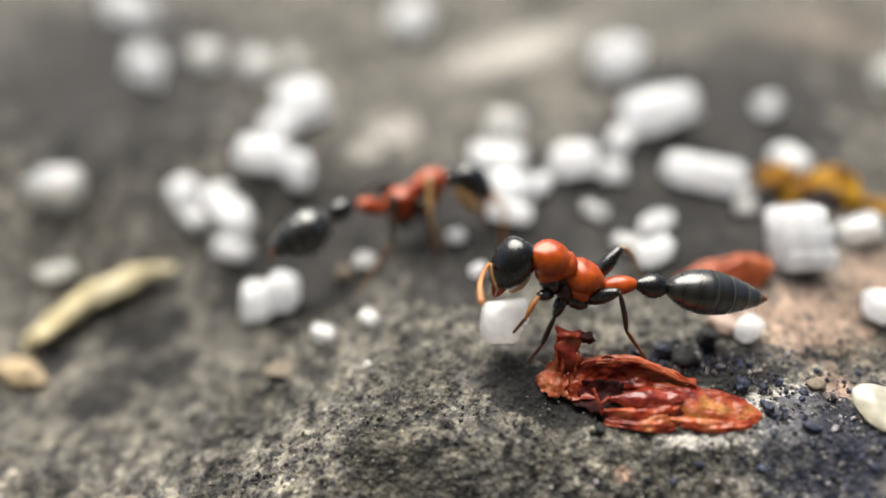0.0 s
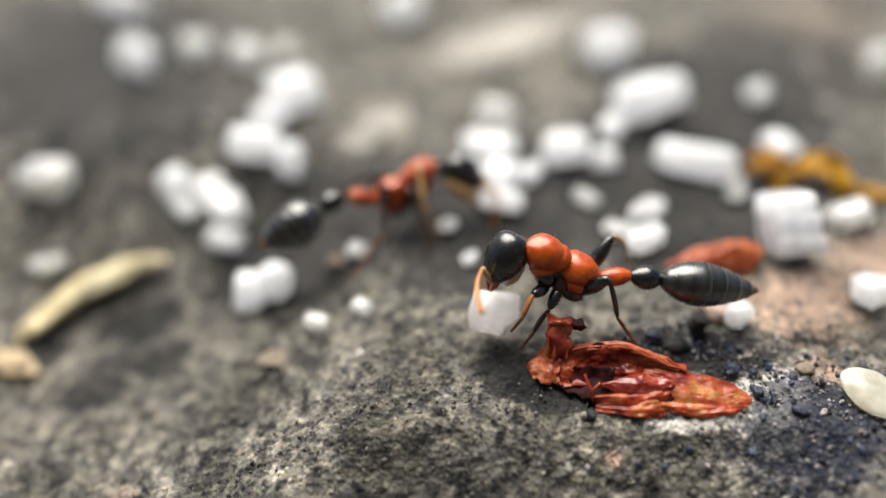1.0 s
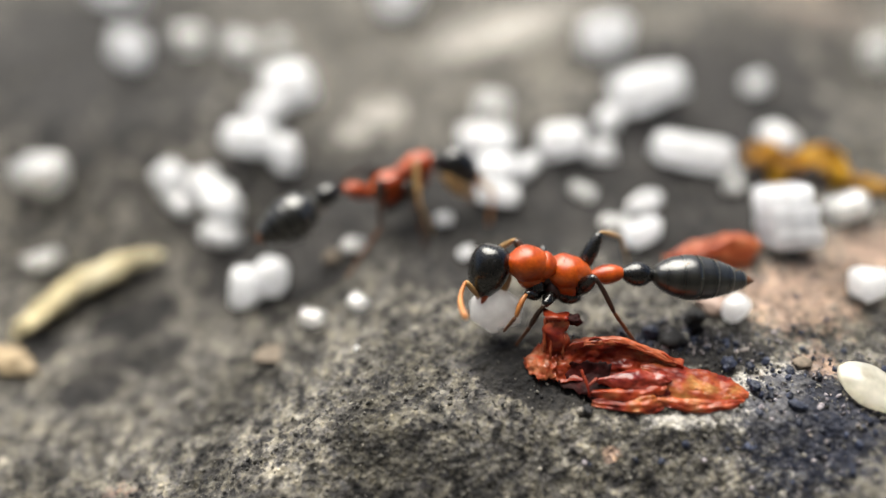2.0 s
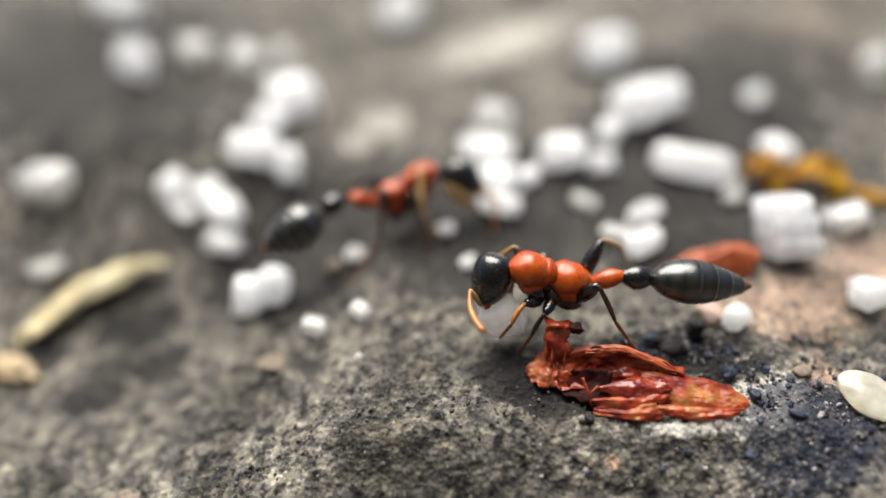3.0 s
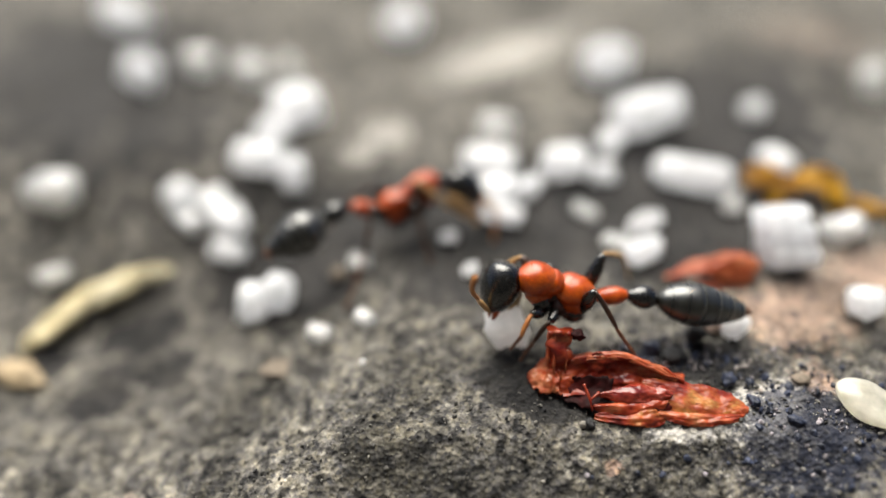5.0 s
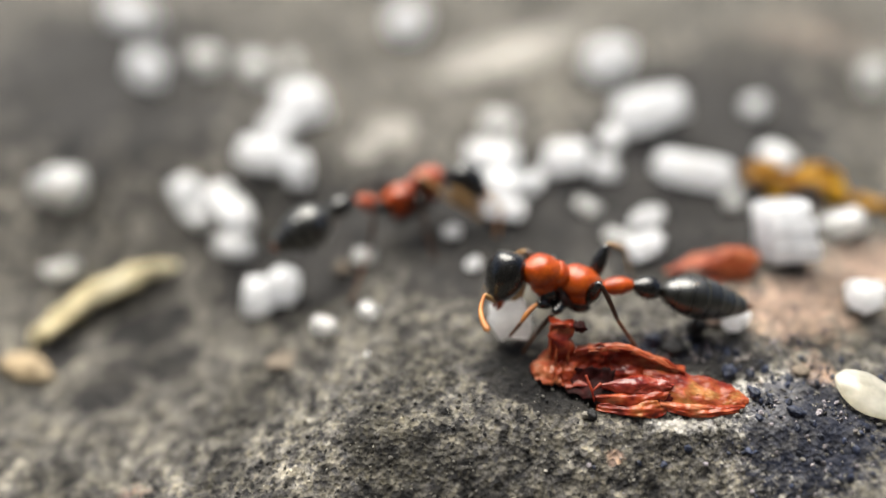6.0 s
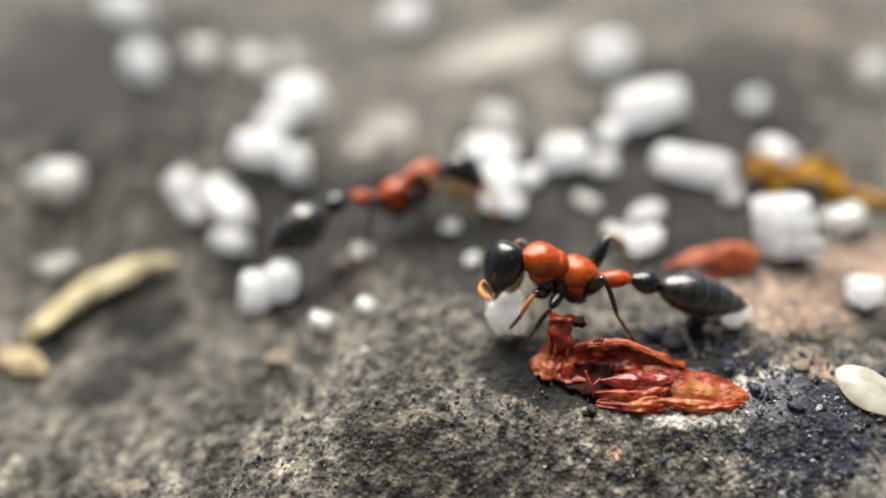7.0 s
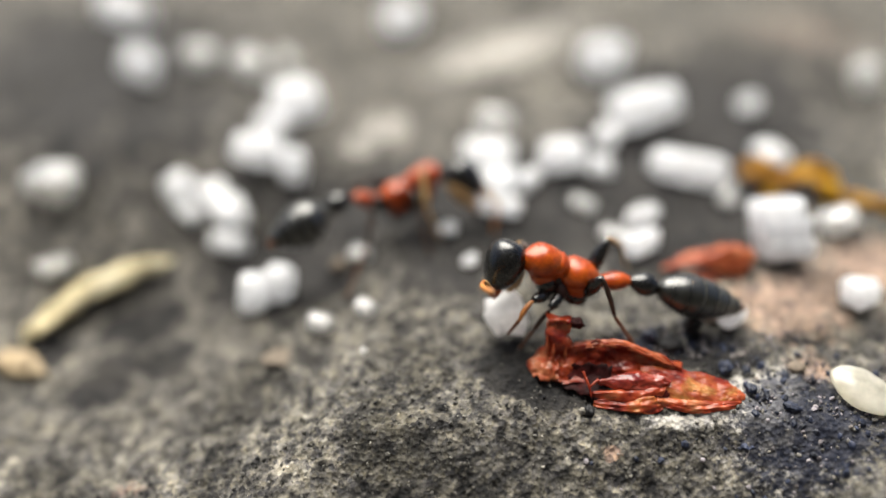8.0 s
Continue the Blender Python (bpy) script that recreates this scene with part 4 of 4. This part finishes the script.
    far = part("scape", tube(0.95, 0.075, 0.09, 0.02, 10), AMBER, root, "pale amber antenna base")
    far_whip = whip(root)
    hairs(root, [((-1.5, -0.1, 4.1), (-1.62, -0.15, 4.45)), ((-1.0, 0.1, 3.85), (-1.05, 0.15, 4.15)), ((0.0, -0.1, 3.4), (0.05, -0.12, 3.7))])
    hairs(gaster, [((2.2, -0.3, 0.8), (2.3, -0.35, 1.05)), ((3.4, 0.1, 0.68), (3.55, 0.12, 0.95)), ((4.2, -0.1, 0.5), (4.4, -0.12, 0.75))])
    return root, {"petiole": petiole, "gaster": gaster, "head": skull, "scapes": (near, far), "whips": (near_whip, far_whip)}


def whip(root):
    """The jointed outer part of an antenna: ten beads along +x."""
    bm = turned([(0.0, 0.05)] + [q for i in range(10) for q in ((0.02 + 0.2 * i, 0.06 + 0.005 * i), (0.12 + 0.2 * i, 0.078 + 0.005 * i), (0.195 + 0.2 * i, 0.066 + 0.005 * i))] + [(2.1, 0.04)], 10, 1.0, lambda x: 0.2 * math.sin(math.pi * x / 2.1))
    return part("antenna", bm, ORANGE, root, "orange jointed antenna")


def head_pose(shift, turn, other=False):
    """The head's pose on its ant: shifted in millimetres, nodding by turn degrees, turned to its one or other side."""
    way = Matrix.Rotation(radians(turn), 3, "Y") @ Vector((-0.30, 0.47 if other else -0.47, -0.83)).normalized()
    mid = HEAD + Vector(shift)
    return basis(mid - way * 1.05, mid + way, (-0.8, -0.35, 0.55))


def limb(root, upper, lower, foot, tones, hind=False, stout=1.0):
    """Thigh, shin and foot as parts of their lengths; all three are posed from their joints."""
    bits = (part("thigh", tube(upper, 0.15, 0.12, 0.16 if hind else 0.10, 12, 12), tones[0], root),
            part("shin", tube(lower, 0.07 * stout, 0.075 * stout, 0.03, 10, 10, 0.10 if tones[1] == ORANGE else 0.04), tones[1], root),
            part("foot", turned([(0.0, 0.05)] + [q for i in range(4) for q in ((foot * (0.02 + 0.24 * i), stout * (0.07 - 0.006 * i)), (foot * (0.2 + 0.24 * i), stout * (0.082 - 0.007 * i)), (foot * (0.24 + 0.24 * i), stout * (0.058 - 0.005 * i)))] + [(foot, 0.02)], 8), tones[2], root))
    return bits


def bend(hip, ankle, upper, lower, pole):
    """The knee of a two-part limb between hip and ankle, on the side of pole."""
    hip, ankle = Vector(hip), Vector(ankle)
    d = ankle - hip
    n = min(d.length, (upper + lower) * 0.999)
    n = max(n, abs(upper - lower) * 1.001)
    d.normalize()
    along = (upper ** 2 - lower ** 2 + n ** 2) / (2 * n)
    up = math.sqrt(max(0.0, upper ** 2 - along ** 2))
    side = Vector(pole) - d * d.dot(Vector(pole))
    return hip + d * along + side.normalized() * up


KEPT = (0.0, 0.5, 1.0, 1.5, 3.0, 3.5, 4.0, 4.5, 6.0, 6.5, 7.0, 7.5, 8.0)
# rows between them: seconds, and how far the change to the next row has come by then
BETWEEN = {0.75: 0.5, 1.2: 0.85, 3.75: 0.5, 4.25: 0.75, 6.25: 0.5}
TIMES = tuple(sorted((*KEPT, *BETWEEN)))


def filled(table, own=None):
    """A table with one row for each of TIMES out of one with a row for each of KEPT."""
    rows = []
    for t in TIMES:
        if own and t in own:
            rows.append(own[t])
        elif t in KEPT:
            rows.append(table[KEPT.index(t)])
        else:
            i, k = max(n for n, q in enumerate(KEPT) if q < t), BETWEEN[t]
            rows.append(tuple(a + (b - a) * k for a, b in zip(table[i], table[i + 1])))
    return rows


carrier, carrier_parts = ant("worker_ant", "red and black ant gripping a sugar crystal in its jaws")
eater, eater_parts = ant("worker_ant", "red and black ant bent over a heap of sugar", 0.86, 0.78)

# hip, knee, ankle on the ant and the foot on the ground, at rest
LEGS = (
    ((0.35, -0.4, 2.01), (1.01, -0.9, 3.3), (1.83, -1.3, 1.82), (3.04, -1.62, 0.12), True, (BLACK, BROWN_LEG, BROWN_FOOT)),
    ((-0.46, -0.4, 2.25), (-0.8, -1.3, 2.2), (-1.19, -1.3, 1.06), (-1.65, -1.3, 0.03), False, (BLACK, BROWN_LEG, BROWN_FOOT)),
    ((-0.97, -0.5, 2.2), (-1.75, -0.95, 1.9), (-2.3, -1.2, 1.2), (-2.7, -1.2, 0.45), False, (BLACK, ORANGE, BROWN_FOOT)),
    ((0.6, 0.4, 2.2), (1.51, 1.1, 3.55), (2.7, 2.3, 2.3), (3.5, 3.3, 0.05), True, (BLACK, AMBER, AMBER)),
    ((-0.46, 0.4, 2.25), (-0.6, 1.4, 2.9), (-0.6, 2.0, 1.3), (-0.8, 2.5, 0.05), False, (BLACK, BROWN_LEG, AMBER)),
    ((-0.97, 0.4, 2.54), (-1.84, 1.2, 3.5), (-2.5, 1.7, 1.9), (-3.0, 2.0, 0.05), False, (BROWN_LEG, AMBER, AMBER)),
)


def length(a, b):
    return (Vector(b) - Vector(a)).length


def legs_of(root, worn=None):
    return [limb(root, length(h, k), length(k, a), length(a, f), tones if n == 5 or not worn else worn, hind, 1.4 if n == 5 and worn else 1.0) for n, (h, k, a, f, hind, tones) in enumerate(LEGS)]


carrier_legs, eater_legs = legs_of(carrier), legs_of(eater, (BLACK, BROWN_LEG, BROWN_FOOT))

# the crystal in the ant's jaws
held = tagged(part("sugar_crystal", crystal_mesh(1.9, 1.45, 1.65, 77, 0.3, 1.25), SUGAR_WET), "frosty sugar crystal held in the jaws of an ant", "sugar crystal", "spilt sugar crystals")


# ---- what moves ----
CARRIER_HOME = (4.7, -5.2)
# shift in x and z, and nod, of the carrying ant
CARRIER_BODY = filled(((-0.37, 0.58, 10.6), (-0.19, 0.40, 9.1), (-0.09, 0.32, 8.1), (0.46, -0.13, -7.4), (0.39, 0.01, -6.7), (0, 0, 0), (-0.04, -0.05, 0.7),
                (0.21, -0.25, -0.8), (0.56, -0.16, -4.2), (0.44, -0.01, -3.0), (0.28, 0.06, 0.0), (0.43, 0.03, 0.0), (0.30, 0.04, 1.7)))
# where the head's middle stands on the body
CARRIER_HEAD = filled(((-2.59, 2.87, 4), (-2.54, 3.02, 4), (-2.66, 2.93, 3), (-2.80, 3.27, 4), (-2.75, 3.06, 3), (-2.63, 3.02, 0), (-2.68, 3.05, 0),
                (-2.67, 3.00, 0), (-2.73, 3.23, 2), (-2.79, 3.31, 2), (-2.70, 3.03, 2), (-2.74, 3.12, 2), (-2.76, 3.11, 0)))
# where the waist's end and the gaster's tip stand on the body
CARRIER_REAR = filled(((2.06, 2.81, 7.14, 3.02), (2.12, 2.80, 7.27, 2.76), (2.06, 2.72, 7.18, 2.64), (2.03, 2.37, 6.82, 1.32), (1.97, 2.65, 6.57, 1.59),
                (2.22, 2.45, 7.37, 1.26), (2.19, 2.48, 7.31, 1.62), (2.13, 2.50, 7.19, 1.57), (2.12, 2.46, 7.07, 0.85), (2.13, 2.45, 7.12, 0.78),
                (2.17, 2.45, 7.32, 0.88), (2.15, 2.41, 7.27, 0.92), (2.13, 2.50, 7.36, 1.07)))
# where the near antenna has its elbow and its tip on the body, at TIMES
ELBOW = ((-3.42, -0.12, 2.86), (-3.43, -0.47, 3.19), (-3.61, -0.96, 3.06), (-3.55, -0.89, 3.12), (-3.68, -0.65, 3.41), (-3.67, -0.69, 3.49),
         (-3.53, -0.75, 3.32), (-3.48, -0.97, 3.21), (-3.44, -0.86, 3.28), (-3.64, -0.78, 3.21), (-3.59, -1.0, 3.15), (-3.51, -0.86, 3.22),
         (-3.53, -1.12, 3.38), (-3.46, -1.07, 3.49), (-3.6, -1.14, 3.44), (-3.53, -1.01, 3.22), (-3.58, -1.16, 3.23), (-3.55, -1.11, 3.27))
TIP = ((-3.71, -2.19, 2.72), (-3.61, -2.54, 2.92), (-4.22, -2.96, 2.94), (-3.6, -2.98, 2.88), (-3.83, -2.7, 3.86), (-3.86, -2.75, 3.88),
       (-3.12, -2.81, 3.25), (-3.52, -3.06, 3.29), (-3.36, -2.91, 2.86), (-4.48, -2.34, 1.75), (-3.58, -3.1, 3.16), (-3.73, -1.46, 5.22),
       (-3.49, -3.21, 3.58), (-4.58, -2.72, 2.83), (-3.47, -3.17, 3.98), (-3.4, -2.92, 4.08), (-3.46, -3.0, 4.23), (-3.44, -2.9, 4.36))
# the held crystal's middle and roll
HELD = filled(((2.16, 1.42, 0), (2.18, 1.46, 4), (2.06, 1.27, 14), (2.20, 1.13, 40), (2.39, 1.30, 62), (2.33, 1.16, 68), (2.38, 1.16, 68),
        (2.52, 0.98, 66), (2.53, 1.02, 72), (2.42, 1.12, 74), (2.48, 1.07, 74), (2.51, 1.07, 72), (2.49, 1.06, 72)))
# the ankle of the leg that steadies the crystal
STEADY = filled(((2.86, 2.15), (2.96, 2.01), (3.11, 1.56), (3.05, 1.29), (2.78, 1.40), (2.64, 1.26), (2.86, 1.19),
          (3.11, 1.04), (2.95, 1.40), (2.94, 1.72), (2.98, 1.54), (2.97, 1.46), (2.98, 1.29)))


def pose_legs(bodies, rest, legs, moved=None):
    """Keys all legs of an ant so that the feet stay where they stand while the body moves."""
    for n, ((hip, knee, ankle, foot, hind, tones), bits) in enumerate(zip(LEGS, legs)):
        rows = ([], [], [])
        pole = Vector(knee) - (Vector(hip) + Vector(ankle)) / 2
        for i, (t, body) in enumerate(zip(TIMES, bodies)):
            back = body.inverted()
            a, f = rest @ (Vector(ankle) * MM), rest @ (Vector(foot) * MM)
            if moved and moved(n, i):
                a, f = moved(n, i)
            a, f = (back @ a) / MM, (back @ f) / MM
            k = bend(hip, a, length(hip, knee), length(knee, ankle), pole)
            for row, m in zip(rows, (basis(hip, k), basis(k, a), basis(a, f))):
                row.append((t, m))
        for bit, row in zip(bits, rows):
            walk(bit, row)


def move_carrier():
    rest = mm(CARRIER_HOME[0], CARRIER_HOME[1], 0)
    bodies = [mm(CARRIER_HOME[0] + x, CARRIER_HOME[1], z, 0, nod, 0) for x, z, nod in CARRIER_BODY]
    walk(carrier, list(zip(TIMES, bodies)))
    walk(carrier_parts["head"], [(t, head_pose((x - HEAD.x, 0, z - HEAD.z), nod)) for t, (x, z, nod) in zip(TIMES, CARRIER_HEAD)])
    walk(carrier_parts["petiole"], [(t, basis(REAR, (x, 0, z))) for t, (x, z, _, _) in zip(TIMES, CARRIER_REAR)])
    walk(carrier_parts["gaster"], [(t, basis((x, 0, z), (tx, 0, tz))) for t, (x, z, tx, tz) in zip(TIMES, CARRIER_REAR)])
    scape, lash = ([], []), ([], [])
    for t, (hx, hz, _), elbow, tip in zip(TIMES, CARRIER_HEAD, ELBOW, TIP):
        scape[0].append((t, basis((hx - 0.42, -0.72, hz - 0.62), elbow)))
        lash[0].append((t, basis(elbow, tip, (-1, -0.2, 0.1))))
    # the far antenna stays folded back behind the head
    for t, (hx, hz, _) in zip(TIMES, CARRIER_HEAD):
        start = Vector((hx - 0.3, 0.2, hz - 0.55))
        elbow = start + Vector((0.15, 0.65, 0.3)).normalized() * 0.95
        scape[1].append((t, basis(start, elbow)))
        lash[1].append((t, basis(elbow, elbow + Vector((0.75, 0.3 + 0.1 * math.sin(3 * t), -0.5)), (-1, -0.2, 0.1))))
    for k in (0, 1):
        walk(carrier_parts["scapes"][k], scape[k])
        walk(carrier_parts["whips"][k], lash[k])

    def steady(n, i):
        if n != 2:
            return None
        x, z = STEADY[i]
        return Vector((x - 0.08, -6.75, z + 0.55)) * MM, Vector((x - 0.48, -6.75, z - 0.2)) * MM

    pose_legs(bodies, rest, carrier_legs, steady)
    walk(held, [(t, mm(x, -5.65, z, 4, roll, 6)) for t, (x, z, roll) in zip(TIMES, HELD)])


# how far the second ant's near foreleg is set down, time by time, and how far its near hind thigh is raised
EATER_REACH = filled(((1,), (0.9,), (0.9,), (1,), (0.9,), (0.1,), (0.05,), (0.0,), (0.0,), (0.0,), (0.05,), (0.1,), (0.85,)))
EATER_THIGH = filled(((1,), (1,), (1,), (1,), (0.9,), (0.3,), (0.1,), (0,), (0,), (0,), (0,), (0.05,), (0.1,)))


def move_eater():
    """The second ant stands almost still and works at the sugar; its gaster hangs down behind a raised waist."""
    waist, tip, face = Vector((2.2, 0.0, 3.22)), Vector((5.95, 0.97, 2.25)), (-0.45, 0.7, 0.3)
    rest = mm(-2.0, 1.4, -0.25, 0, 0, 201)
    bodies = [mm(-2.0 + 0.06 * math.sin(t * 2.6), 1.4, -0.9 + 0.03 * math.cos(t * 3.4), 0, 1.2 * math.sin(2 * t), 201) for t in TIMES]
    walk(eater, list(zip(TIMES, bodies)))
    walk(eater_parts["head"], [(t, head_pose((face[0], face[1], face[2] + 0.08 * math.sin(3.8 * t)), 30 + 4 * math.sin(2 * t), True)) for t in TIMES])
    walk(eater_parts["petiole"], [(t, basis(REAR, waist)) for t in TIMES])
    walk(eater_parts["gaster"], [(t, basis(waist, tip + Vector((0, 0, 0.1 * math.sin(t * 1.6))))) for t in TIMES])
    for k, side in ((0, -1), (1, 1)):
        walk(eater_parts["scapes"][k], [(t, basis((-3.65, 1.0 + 0.35 * side, 2.9), (-4.3, 1.1 + 0.6 * side, 2.4 + 0.1 * math.sin(2 * t)))) for t in TIMES])
        walk(eater_parts["whips"][k], [(t, basis((-4.3, 1.1 + 0.6 * side, 2.4 + 0.1 * math.sin(2 * t)), (-4.0, 1.2 + 0.9 * side, 0.8 + 0.2 * math.sin(4 * t + k)))) for t in TIMES])

    def moved(n, i):
        if n == 5:
            k = EATER_REACH[i][0]
            return Vector((0.15, 1.37, 1.85)).lerp(Vector((-0.73, 0.2, 1.78)), k) * MM, Vector((1.47, 1.02, 1.15)).lerp(Vector((-0.2, 0.15, -0.05)), k) * MM
        if n == 3:
            k = EATER_THIGH[i][0]
            return rest @ (Vector((2.1, 2.0, 1.2)).lerp(Vector((1.2, 2.2, 1.6)), k) * MM), rest @ (Vector((3.0, 2.8, 0.0)) * MM)
        return None

    pose_legs(bodies, rest, eater_legs, moved)


def motions():
    move_carrier()
    move_eater()


motions()
